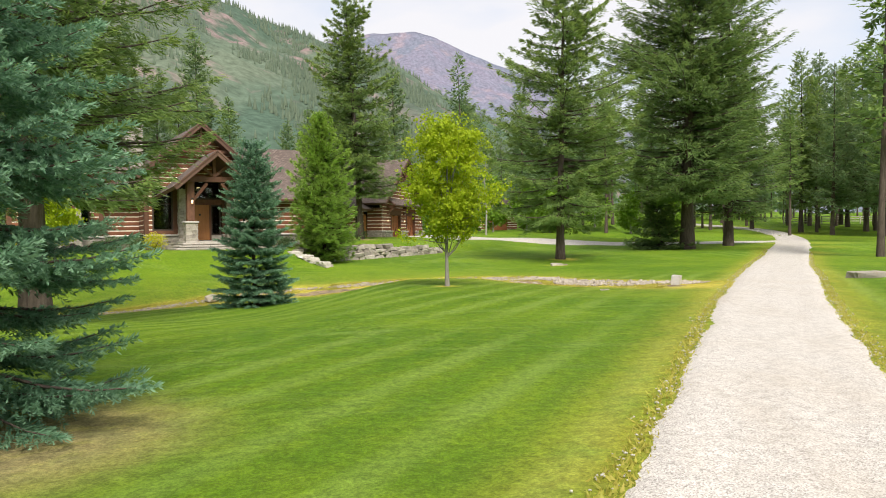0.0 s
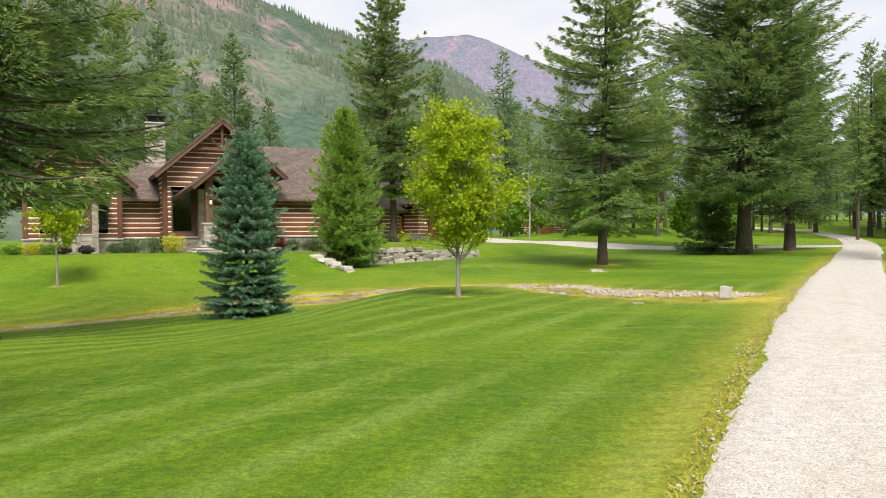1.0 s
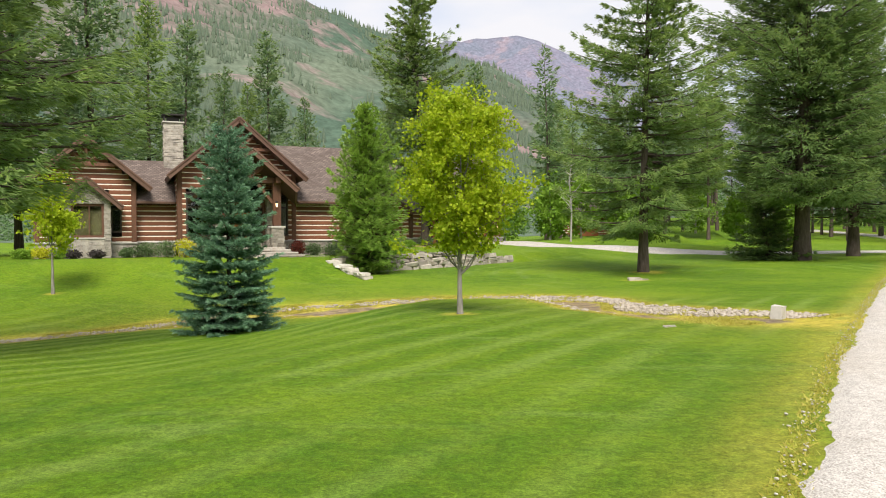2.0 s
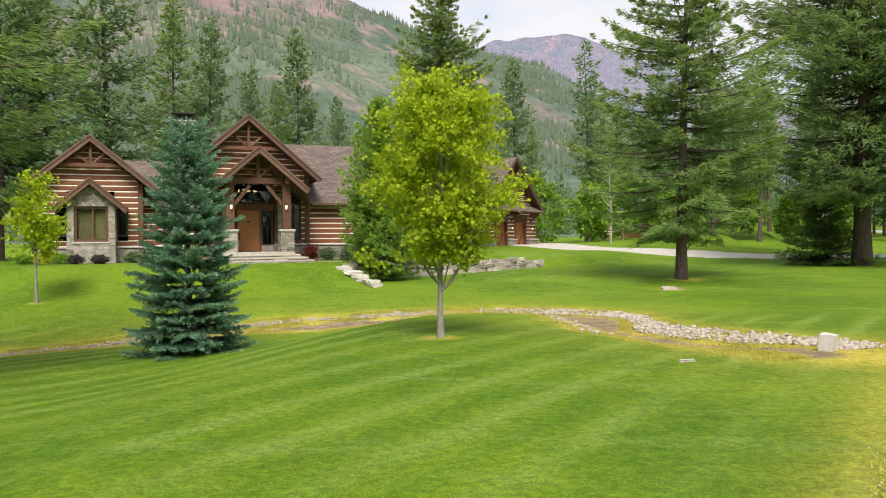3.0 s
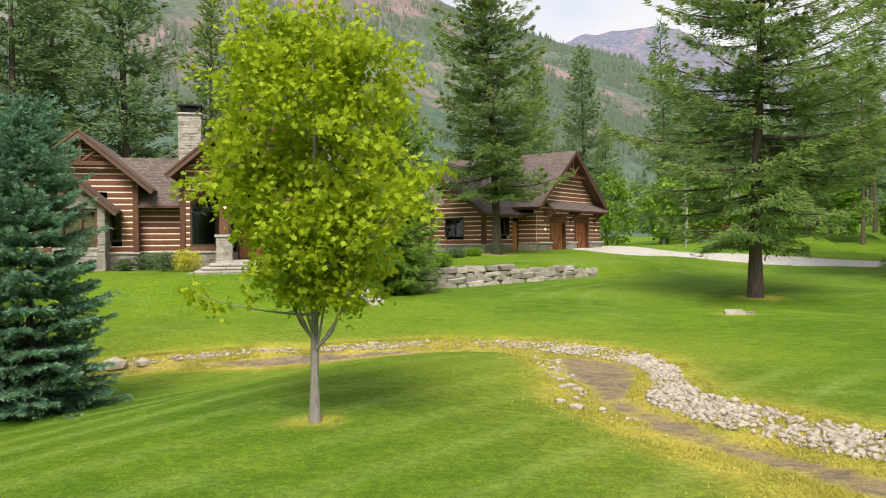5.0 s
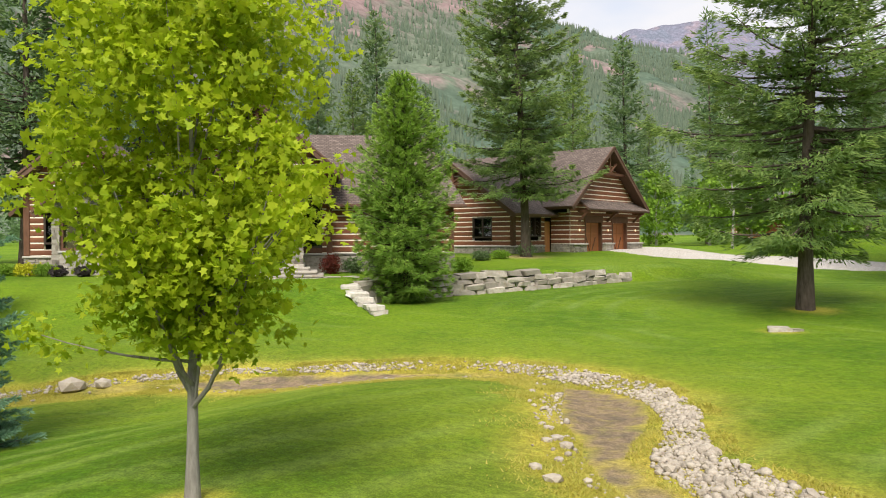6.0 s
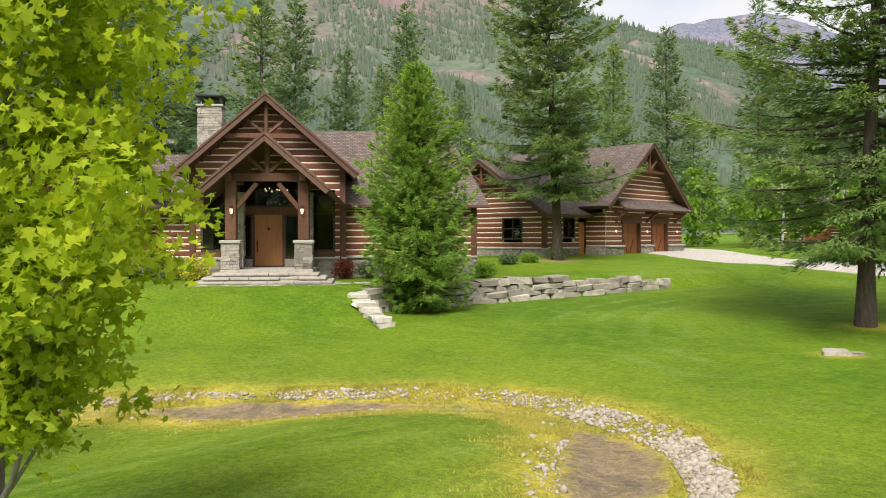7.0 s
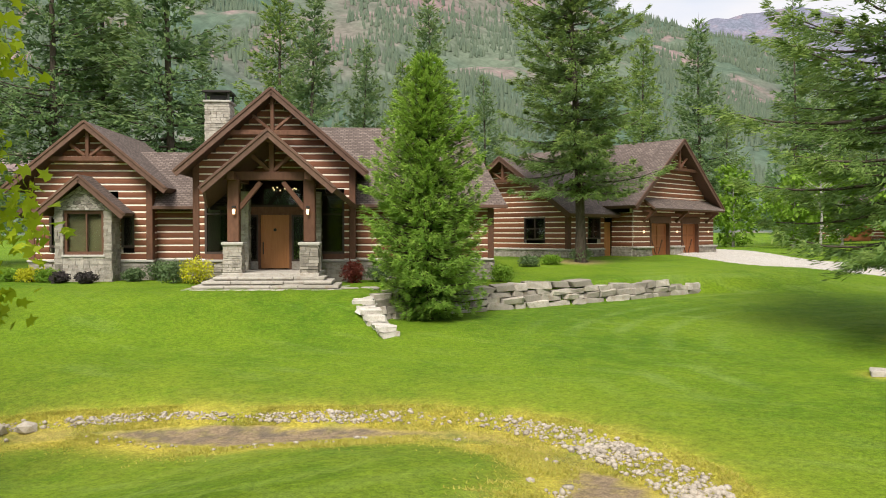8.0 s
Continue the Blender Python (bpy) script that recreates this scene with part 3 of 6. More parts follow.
def slab(parent, name, p0, p1, p2, p3, thick, label="brown asphalt shingle roof slope"):
    """A roof slope: eave p0-p1, ridge p2-p3 (p2 above p1); shingles on top, boards below, fascia round the edge."""
    p = [Vector(q) for q in (p0, p1, p2, p3)]
    n = (p[1] - p[0]).cross(p[3] - p[0]).normalized()
    if n.z < 0:
        p = [p[1], p[0], p[3], p[2]]
        n = -n
    along = (p[1] - p[0]).normalized()
    uphill = n.cross(along)
    bm = bmesh.new()
    uv = bm.loops.layers.uv.new("UVMap")
    top = [bm.verts.new(q) for q in p]
    low = [bm.verts.new(q - n * thick) for q in p]
    f = bm.faces.new(top)
    f.material_index = 0
    for lp in f.loops:
        d = lp.vert.co - p[0]
        lp[uv].uv = (d.dot(along), d.dot(uphill))
    bm.faces.new(low[::-1]).material_index = 1
    for k in range(4):
        bm.faces.new((top[k], low[k], low[(k + 1) % 4], top[(k + 1) % 4])).material_index = 2
    me = bpy.data.meshes.new(name)
    bm.to_mesh(me)
    bm.free()
    return link_mesh(name, me, [M_SHINGLE, M_SOFFIT, M_FASCIA], parent, label)


class Face:
    """An upright wall face in a building's own frame: start point, way along it, and the outward normal."""

    def __init__(self, start, way):
        self.o = Vector((*start, 0))
        self.d = Vector((*way, 0)).normalized()
        self.n = Vector((self.d.y, -self.d.x, 0))

    def at(self, s, z, out=0.0):
        return self.o + self.d * s + self.n * out + Vector((0, 0, z))

    def box(self, bm, s0, s1, z0, z1, out0, out1, bevel=0.0):
        add_box(bm, self.at((s0 + s1) / 2, (z0 + z1) / 2, (out0 + out1) / 2), (s1 - s0, abs(out1 - out0), z1 - z0), axes(self.d), bevel)


def clear_spans(lo, hi, z0, z1, holes):
    spans = [(lo, hi)]
    for a, b, c, d in holes:
        if z1 > c + 0.04 and z0 < d - 0.04:
            spans = [q for s, e in spans for q in ((s, min(e, a)), (max(s, b), e)) if q[1] - q[0] > 0.06]
    return spans


def log_wall(parent, face, s0, s1, z0, top, holes=(), pitch=PITCH, label="stained log wall with cream chinking"):
    """Courses of squared logs with cream chinking between; top(s) is the roof's underside or a height."""
    wall, course, spans_at = bmesh.new(), 0, []
    z = z0
    peak = top if not callable(top) else max(top(s0 + (s1 - s0) * k / 40) for k in range(41))
    while z < peak - 0.05:
        z1 = min(z + pitch, peak)
        lo, hi = s0, s1
        if callable(top):
            inside = [s0 + (s1 - s0) * k / 200 for k in range(201) if top(s0 + (s1 - s0) * k / 200) > z + 0.55 * pitch]
            if not inside:
                break
            lo, hi = inside[0], inside[-1]
        for a, b in clear_spans(lo, hi, z, z1, holes):
            face.box(wall, a, b, z, z1, -0.24, 0.002)
            spans_at.append((a, b, z, z1))
        z, course = z1, course + 1
    made = part("wall", wall, M_CHINK, parent, label)
    for a, b, c, d in spans_at:
        h, g = d - c, 0.022
        me = bpy.data.meshes.new("log")
        y = [(-0.10, g), (-0.005, g), (0.020, g + 0.03), (0.026, h * 0.5), (0.020, h - g - 0.03), (-0.005, h - g), (-0.10, h - g)]
        L = (b - a) / 2
        vs = [(sx * L, -o, zz) for sx in (-1, 1) for o, zz in y]
        k = len(y)
        fs = [(q, q + 1, q + 1 + k, q + k) for q in range(k - 1)] + [tuple(range(k))[::-1], tuple(range(k, 2 * k))]
        me.from_pydata(vs, [], fs)
        ob = link_mesh("log", me, M_LOG, made)
        ob.matrix_basis = Matrix.Translation(face.at((a + b) / 2, c)) @ axes(face.d).to_4x4()
    return made


def window(parent, face, s0, s1, z0, z1, bars=(), rails=(), out=0.03, blind=None, frame_mat=None, wide=0.09):
    """A framed window with its panes; bars and rails are shares of its width and height."""
    bm = bmesh.new()
    fm = frame_mat or M_FRAME
    face.box(bm, s0, s0 + wide, z0, z1, out - 0.16, out + 0.03)
    face.box(bm, s1 - wide, s1, z0, z1, out - 0.16, out + 0.03)
    face.box(bm, s0 + wide, s1 - wide, z0, z0 + wide, out - 0.16, out + 0.025)
    face.box(bm, s0 + wide, s1 - wide, z1 - wide, z1, out - 0.16, out + 0.025)
    xs = [s0 + wide] + [s0 + (s1 - s0) * k for k in bars] + [s1 - wide]
    zs = [z0 + wide] + [z0 + (z1 - z0) * k for k in rails] + [z1 - wide]
    for x in xs[1:-1]:
        face.box(bm, x - 0.03, x + 0.03, z0 + wide, z1 - wide, out - 0.12, out + 0.01)
    for q in zs[1:-1]:
        face.box(bm, s0 + wide, s1 - wide, q - 0.03, q + 0.03, out - 0.12, out + 0.012)
    win = part("window", bm, fm, parent)
    for xa, xb in zip(xs[:-1], xs[1:]):
        for za, zb in zip(zs[:-1], zs[1:]):
            pane = bmesh.new()
            face.box(pane, xa, xb, za, zb, out - 0.075, out - 0.065)
            pane_ob = part("pane", pane, M_GLASS, win)
            pane_ob.visible_shadow = False
    if blind:
        bm = bmesh.new()
        face.box(bm, s0 + wide, s1 - wide, z0 + wide, z1 - wide, out - 0.22, out - 0.20)
        part("blind", bm, blind, parent, "amber drawn blind")
    return win


def slab_part(parent, name, face, s0, s1, z0, z1, out0, out1, mat, bevel=0.0, label=""):
    bm = bmesh.new()
    face.box(bm, s0, s1, z0, z1, out0, out1, bevel)
    return part(name, bm, mat, parent, label)


def ledgestone(parent, name, face, s0, s1, z0, z1, depth, label="stacked ledgestone masonry", out=0.04, seed=0, course=0.115, length=0.25):
    """A block of masonry: a mortar core with courses of single faced stones, joined into one part."""
    r = random.Random(seed + int(100 * s0) + int(1000 * z1))
    bm = bmesh.new()
    face.box(bm, s0 + 0.03, s1 - 0.03, z0, z1, -depth + 0.03, out - 0.03)
    sides = [(face, s0, s1, out)]
    if depth > 0.3:
        left, right = Face(face.at(s0, 0, out).xy, (-face.n).xy), Face(face.at(s1, 0, out).xy, (-face.n).xy)
        sides += [(right, 0.0, depth + out, 0.0)]
        back = Face(face.at(s0, 0, -depth).xy, face.n.xy)
        sides += [(back, 0.0, depth + out, 0.0)]
    for f, a, b, o in sides:
        z = z0
        while z < z1 - 0.03:
            h = min(course * r.uniform(0.6, 1.4), z1 - z)
            s = a
            while s < b - 0.02:
                w = min(length * r.uniform(0.5, 1.5), b - s)
                if b - s - w < 0.1:
                    w = b - s
                f.box(bm, s + 0.008, s + w - 0.008, z + 0.008, z + h - 0.006, o - 0.06, o + r.uniform(-0.015, 0.03))
                s += w
            z += h
    return part(name, bm, M_LEDGE, parent, label)


M_LEDGE = stone_material("ledgestone", (0.15, 0.132, 0.110), (0.58, 0.535, 0.465), 2.0)


def verge_truss(parent, face, mid, apex, slope, half, drop):
    """King post, collar and two struts hung under a gable's verge."""
    zc = apex - slope * half
    f = lambda s, z: face.at(mid + s, z, 0.0)
    beam(parent, "collar_beam", f(-half + 0.05, zc), f(half - 0.05, zc), 0.16, 0.20, M_BEAM)
    beam(parent, "king_post", f(0, zc), f(0, apex - 0.12), 0.15, 0.17, M_BEAM, (0, 1, 0.01))
    for sgn in (-1, 1):
        beam(parent, "strut", f(sgn * 0.10, zc + 0.12), f(sgn * half * 0.45, zc + slope * half * 0.46), 0.12, 0.13, M_BEAM, (0.3, 1, 0.01))
        beam(parent, "purlin_end", face.at(mid + sgn * half, zc + 0.02, 0.12), face.at(mid + sgn * half, zc + 0.02, -0.75), 0.20, 0.22, M_BEAM)


def gable_roof(parent, face, mid, apex, slope, half, front, back, thick=0.24, half_back=None):
    """Two slopes over a gable whose front stands on face; front and back are distances out of and behind it."""
    hb = half_back or half
    for sgn in (-1, 1):
        slab(parent, "roof", face.at(mid + sgn * half, apex - slope * half, front), face.at(mid + sgn * hb, apex - slope * hb, -back),
             face.at(mid, apex, -back), face.at(mid, apex, front), thick)
        # barge board along the verge
        a, b = face.at(mid + sgn * (half + 0.02), apex - slope * (half + 0.02) - 0.15, front + 0.03), face.at(mid, apex - 0.15, front + 0.03)
        beam(parent, "barge_board", a, b, 0.07, 0.30, M_FASCIA)
        beam(parent, "barge_trim", face.at(mid + sgn * (half + 0.03), apex - slope * (half + 0.03) - 0.02, front + 0.08), face.at(mid, apex - 0.02, front + 0.08), 0.05, 0.11, M_FASCIA)


house = thing("log_house", Matrix.Translation((HOUSE.x, HOUSE.y, 2.0)) @ pose(0, 0, 0, 0, 0, 31), "log lodge with stone base, timber porch and brown shingle roofs", "house")
main = Face((0, 0), (1, 0))
W, SL, AP = 3.25, 0.87, 8.05
DOOR_Z = 0.74


def main_top(s):
    return AP - 0.3 - SL * abs(s)


# front wall with the tall porch glazing
glazing = [(-2.85, 2.85, 1.13, 3.85), (-1.35, 1.35, 0.0, 4.6)]
log_wall(house, main, -W + 0.2, W - 0.2, 1.13, main_top, glazing)
for sx in (-1, 1):
    ledgestone(house, "stone_base", main, *sorted((sx * 1.35, sx * (W + 0.05))), 0.0, 1.03, 0.3)
    slab_part(house, "stone_cap", main, *sorted((sx * 1.35, sx * (W + 0.1))), 1.03, 1.13, -0.3, 0.12, M_CAPSTONE, 0.02)
    slab_part(house, "corner_post", main, *sorted((sx * (W - 0.20), sx * (W + 0.06))), 1.13, 5.1, -0.30, 0.06, M_BEAM, 0.02)
    window(house, main, *sorted((sx * 1.62, sx * 2.85)), 1.36, 3.85, (), (0.66,), -0.02)
    slab_part(house, "sill_panel", main, *sorted((sx * 1.40, sx * 2.85)), 1.13, 1.36, -0.24, 0.02, M_BEAM)
    slab_part(house, "jamb_post", main, *sorted((sx * 1.35, sx * 1.62)), 1.13, 3.95, -0.24, 0.06, M_BEAM, 0.015)
    window(house, main, *sorted((sx * 0.66, sx * 1.30)), 1.05, 2.98, (), (), -0.05)
    slab_part(house, "sidelight_panel", main, *sorted((sx * 0.66, sx * 1.33)), 0.72, 1.05, -0.2, -0.02, M_LEDGE)
slab_part(house, "door_head", main, -1.35, 1.35, 2.98, 3.30, -0.24, 0.03, M_BEAM)
window(house, main, -1.32, 1.32, 3.30, 4.6, (), (), -0.05)
slab_part(house, "jamb", main, -0.68, -0.585, DOOR_Z, 2.98, -0.2, 0.02, M_BEAM)
slab_part(house, "jamb", main, 0.585, 0.68, DOOR_Z, 2.98, -0.2, 0.02, M_BEAM)
bm = bmesh.new()
main.box(bm, -0.58, 0.58, DOOR_Z + 0.02, 2.97, -0.12, -0.05)
for z0, z1 in ((0.95, 1.45), (1.55, 2.80)):
    for s0, s1 in ((-0.46, -0.04), (0.04, 0.46)) if z0 < 1 else ((-0.46, 0.46),):
        main.box(bm, s0, s1, z0, z0 + 0.03, -0.05, -0.035)
        main.box(bm, s0, s1, z1 - 0.03, z1, -0.05, -0.035)
        main.box(bm, s0, s0 + 0.03, z0 + 0.03, z1 - 0.03, -0.05, -0.035)
        main.box(bm, s1 - 0.03, s1, z0 + 0.03, z1 - 0.03, -0.05, -0.035)
door = part("front_door", bm, M_DOOR, house, "closed honey-coloured oak front door")
slab_part(door, "door_handle", main, -0.50, -0.46, 1.35, 1.85, -0.05, 0.03, M_DARKMETAL, 0.008)
bm = bmesh.new()
bmesh.ops.create_cone(bm, segments=12, radius1=0.07, radius2=0.05, depth=0.04, cap_ends=True, matrix=Matrix.Translation(main.at(0, 2.35, -0.02)) @ Matrix.Rotation(radians(90), 4, "X"))
part("knocker", bm, M_DARKMETAL, door)
gable_roof(house, main, 0.0, AP, SL, 3.80, 0.85, 8.0)
verge_truss(house, Face((0, -0.55), (1, 0)), 0.0, AP - 0.25, SL, 1.75, 0)
side_l, side_r = Face((-W, 8), (0, -1)), Face((W, 0), (0, 1))
log_wall(house, side_l, 0, 7.8, 1.13, 5.0)
log_wall(house, side_r, 0.2, 8, 1.13, 5.0)
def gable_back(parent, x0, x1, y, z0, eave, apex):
    """A plain gable wall closing a block's back or middle, near-black as painted shade."""
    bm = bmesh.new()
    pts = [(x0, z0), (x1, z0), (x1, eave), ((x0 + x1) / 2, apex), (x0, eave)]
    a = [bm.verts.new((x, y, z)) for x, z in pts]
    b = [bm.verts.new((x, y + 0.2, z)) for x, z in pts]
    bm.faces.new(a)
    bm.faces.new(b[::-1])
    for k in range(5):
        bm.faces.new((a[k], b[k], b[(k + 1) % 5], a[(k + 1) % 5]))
    part("back_wall", bm, M_ROOM_SHADE, parent)


# the walls at 3.6 and 3.4 are added partitions that keep windows dark
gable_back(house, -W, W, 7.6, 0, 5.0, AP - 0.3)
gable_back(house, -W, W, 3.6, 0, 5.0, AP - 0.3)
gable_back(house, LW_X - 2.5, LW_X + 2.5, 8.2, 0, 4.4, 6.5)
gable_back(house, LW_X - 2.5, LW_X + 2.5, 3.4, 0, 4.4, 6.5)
slab_part(house, "inner_floor", main, -W + 0.3, W - 0.3, 0.6, 0.72, -7.8, -0.25, M_BEAM)

# low roofs on either hand
wall_r = Face((W, 1.0), (1, 0))
log_wall(house, wall_r, 0.05, 5.85, 1.13, 3.3)
ledgestone(house, "stone_base", wall_r, 0, 5.95, 0.0, 1.03, 0.25)
slab_part(house, "stone_cap", wall_r, 0, 6.0, 1.03, 1.13, -0.25, 0.12, M_CAPSTONE, 0.02)
slab_part(house, "corner_post", wall_r, 5.72, 5.98, 1.13, 3.35, -0.30, 0.06, M_BEAM, 0.02)
slab(house, "roof", (W - 1.0, 0.42, 3.43), (9.72, 0.42, 3.43), (8.35, 4.8, 7.25), (W - 2.6, 4.8, 7.25), 0.2)
slab(house, "roof", (9.72, 9.2, 3.43), (W - 1, 9.2, 3.43), (W - 2.6, 4.8, 7.25), (8.35, 4.8, 7.25), 0.2)
slab(house, "roof", (9.72, 0.42, 3.43), (9.72, 9.2, 3.43), (8.35, 4.81, 7.25), (8.35, 4.79, 7.25), 0.2)
beam(house, "gutter", (W + 0.3, 0.36, 3.36), (9.75, 0.36, 3.36), 0.12, 0.14, M_FASCIA)
end_r = Face((W + 5.98, 1.0), (0, 1))
log_wall(house, end_r, 0.05, 7.5, 1.13, 3.3)
ledgestone(house, "stone_base", end_r, 0, 7.6, 0.0, 1.03, 0.25)
slab_part(house, "back_wall", Face((9.2, 8.6), (-1, 0)), 0, 6, 0, 3.4, -0.2, 0, M_LOG)

LW = -7.95
wall_l = Face((LW + 2.5, 2.2), (1, 0))
log_wall(house, wall_l, 0.0, -W - LW - 2.5, 1.1, 3.2)
ledgestone(house, "stone_base", wall_l, 0, -W - LW - 2.5, 0.0, 1.0, 0.25)
slab_part(house, "stone_cap", wall_l, 0, -W - LW - 2.5, 1.0, 1.1, -0.25, 0.10, M_CAPSTONE, 0.02)
slab(house, "roof", (LW + 1.0, 1.55, 3.37), (-W + 0.9, 1.55, 3.37), (-W + 1.5, 4.55, 5.98), (LW + 1.0, 4.55, 5.98), 0.2)
slab(house, "roof", (-W + 1, 7.6, 3.37), (LW + 1, 7.6, 3.37), (LW + 1.0, 4.55, 5.98), (-W + 1.5, 4.55, 5.98), 0.2)
beam(house, "gutter", (LW + 2.5, 1.5, 3.3), (-W - 0.1, 1.5, 3.3), 0.12, 0.14, M_FASCIA)

# left wing with its stone bay
wing = Face((LW, 1.5), (1, 0))
WA, WS, WH = 6.88, 0.84, 2.52
log_wall(house, wing, -WH + 0.2, WH - 0.2, 1.07, lambda s: WA - 0.3 - WS * abs(s), [(-1.15, 1.15, 0.5, 3.9), (-1.72, -1.2, 1.6, 2.95), (1.25, 1.80, 1.6, 2.95)])
window(house, wing, 1.25, 1.80, 1.6, 2.95, (), (), -0.02)
window(house, wing, -1.72, -1.2, 1.6, 2.95, (), (), -0.02)
ledgestone(house, "stone_base", wing, -WH - 0.05, WH + 0.05, 0.0, 0.97, 0.3)
slab_part(house, "stone_cap", wing, -WH - 0.1, WH + 0.1, 0.97, 1.07, -0.3, 0.12, M_CAPSTONE, 0.02)
for sx in (-1, 1):
    slab_part(house, "corner_post", wing, *sorted((sx * (WH - 0.22), sx * (WH + 0.05))), 1.07, 4.45, -0.30, 0.06, M_BEAM, 0.02)
gable_roof(house, wing, 0.05, WA, WS, 3.27, 0.72, 7.0)
verge_truss(house, Face((LW + 0.05, 1.08), (1, 0)), 0.0, WA - 0.25, WS, 1.55, 0)
log_wall(house, Face((LW - WH, 9), (0, -1)), 0, 7.4, 1.07, 4.2)
log_wall(house, Face((LW + WH, 1.7), (0, 1)), 0, 6, 1.07, 4.2)
slab(house, "roof", (LW - 3.4, 1.9, 3.0), (LW - 3.4, 6.5, 3.0), (LW - 2.3, 6.5, 3.95), (LW - 2.3, 1.9, 3.95), 0.18)
bay = Face((LW + 0.1, 0.45), (1, 0))
for s0, s1 in ((-1.14, -0.82), (0.82, 1.14)):
    ledgestone(house, "bay_pier", bay, s0, s1, 0.0, 3.15, 1.0, "pale ledgestone bay pier")
ledgestone(house, "bay_apron", bay, -0.82, 0.82, 0.0, 1.22, 0.9, "pale ledgestone under the bay window")
slab_part(house, "bay_sill", bay, -0.88, 0.88, 1.22, 1.32, -0.5, 0.10, M_CAPSTONE, 0.02)
bm = bmesh.new()
pts = [bay.at(-1.14, 3.15, 0.03), bay.at(1.14, 3.15, 0.03), bay.at(1.14, 3.4, 0.03), bay.at(0, 4.25, 0.03), bay.at(-1.14, 3.4, 0.03)]
fr = [bm.verts.new(p) for p in pts]
bk = [bm.verts.new(p + Vector((0, 1.0, 0))) for p in pts]
bm.faces.new(fr)
bm.faces.new(bk[::-1])
for k in range(5):
    bm.faces.new((fr[k], bk[k], bk[(k + 1) % 5], fr[(k + 1) % 5]))
part("bay_gable", bm, M_MASONRY, house, "pale ledgestone gable over the bay")
window(house, bay, -0.82, 0.82, 1.32, 3.15, (0.55,), (), -0.10, M_CURTAIN, M_BEAM, 0.13)
gable_roof(house, bay, -0.02, 4.60, 0.88, 1.76, 0.42, 1.0, 0.16)

# porch
PX = 0.28
porch = Face((PX, -2.53), (1, 0))
for sx in (-1, 1):
    c = sx * 1.42
    ledgestone(house, "pier", Face((PX, -2.53 - 0.35), (1, 0)), c - 0.34, c + 0.34, 0.15, 1.76, 0.7, "pale stone porch pier with a flat cap", 0.0)
    slab_part(house, "pier_cap", porch, c - 0.41, c + 0.41, 1.76, 1.88, -0.41, 0.41, M_CAPSTONE, 0.025)
    slab_part(house, "porch_post", porch, c - 0.22, c + 0.22, 1.88, 4.25, -0.2, 0.2, M_BEAM, 0.03)
    ledgestone(house, "pilaster", Face((PX, -0.55), (1, 0)), c - 0.20 + 0.03 * sx, c + 0.20 + 0.03 * sx, 0.7, 3.9, 0.5, "pale stone pilaster beside the entrance", 0.0)
    beam(house, "brace", porch.at(c - sx * 0.2, 3.15), porch.at(c - sx * 1.0, 4.15), 0.16, 0.18, M_BEAM)
    beam(house, "side_beam", (PX + c, -3.2, 4.36), (PX + c, -0.1, 4.36), 0.26, 0.30, M_BEAM)
    bm = bmesh.new()
    bmesh.ops.create_cone(bm, segments=10, radius1=0.045, radius2=0.065, depth=0.20, cap_ends=True, matrix=Matrix.Translation(porch.at(c - sx * 0.05, 3.02, 0.30)))
    lamp = part("porch_lantern", bm, M_LAMP, house, "small glowing porch lantern")
    slab_part(lamp, "bracket", porch, c - sx * 0.05 - 0.06, c - sx * 0.05 + 0.06, 3.14, 3.24, 0.2, 0.40, M_DARKMETAL)
beam(house, "tie_beam", porch.at(-1.75, 4.38), porch.at(1.75, 4.38), 0.28, 0.32, M_BEAM)
beam(house, "king_post", porch.at(0, 4.5), porch.at(0, 5.75), 0.2, 0.22, M_BEAM, (0, 1, 0.01))
for sx in (-1, 1):
    beam(house, "strut", porch.at(sx * 0.1, 4.6), porch.at(sx * 0.72, 5.15), 0.15, 0.16, M_BEAM, (0.3, 1, 0.01))
gable_roof(house, porch, 0.0, 6.05, 0.87, 2.42, 0.9, 2.5, 0.2, 3.1)
beam(house, "ridge_beam", porch.at(0, 5.72, 0.75), porch.at(0, 5.72, -2.4), 0.2, 0.24, M_BEAM)
slab_part(house, "porch_floor", porch, -1.8, 1.8, 0.0, 0.72, -2.3, 0.42, M_SLAB, 0.02)
for k, (hw, z, fwd) in enumerate(((2.05, 0.60, 0.85), (2.35, 0.46, 1.25), (2.62, 0.32, 1.65), (2.95, 0.20, 2.05))):
    bm = bmesh.new()
    n_piece = 4 + k % 2
    cuts = [-hw + 2 * hw * (q + (0.12 if 0 < q < n_piece else 0) * (-1) ** (q + k)) / n_piece for q in range(n_piece + 1)]
    for a, b in zip(cuts[:-1], cuts[1:]):
        porch.box(bm, a + 0.008, b - 0.008, z - 0.10, z, -0.5, fwd + 0.04 * ((k * 7 + int(a * 10)) % 3 - 1), 0.02)
    porch.box(bm, -hw + 0.06, hw - 0.06, -0.2, z - 0.10, -0.5, fwd - 0.06)
    part("step", bm, M_SLAB, house, "broad flagstone porch step")

# chandelier inside the hall
for k in range(9):
    a = k * math.tau / 9
    bm = bmesh.new()
    bmesh.ops.create_uvsphere(bm, u_segments=8, v_segments=6, radius=0.035, matrix=Matrix.Translation((0.12 + 0.5 * math.cos(a), 2.0 + 0.5 * math.sin(a), 4.15 + 0.05 * math.sin(2 * a))))
    part("chandelier_bulb", bm, M_LAMP, house, "warm chandelier bulb")

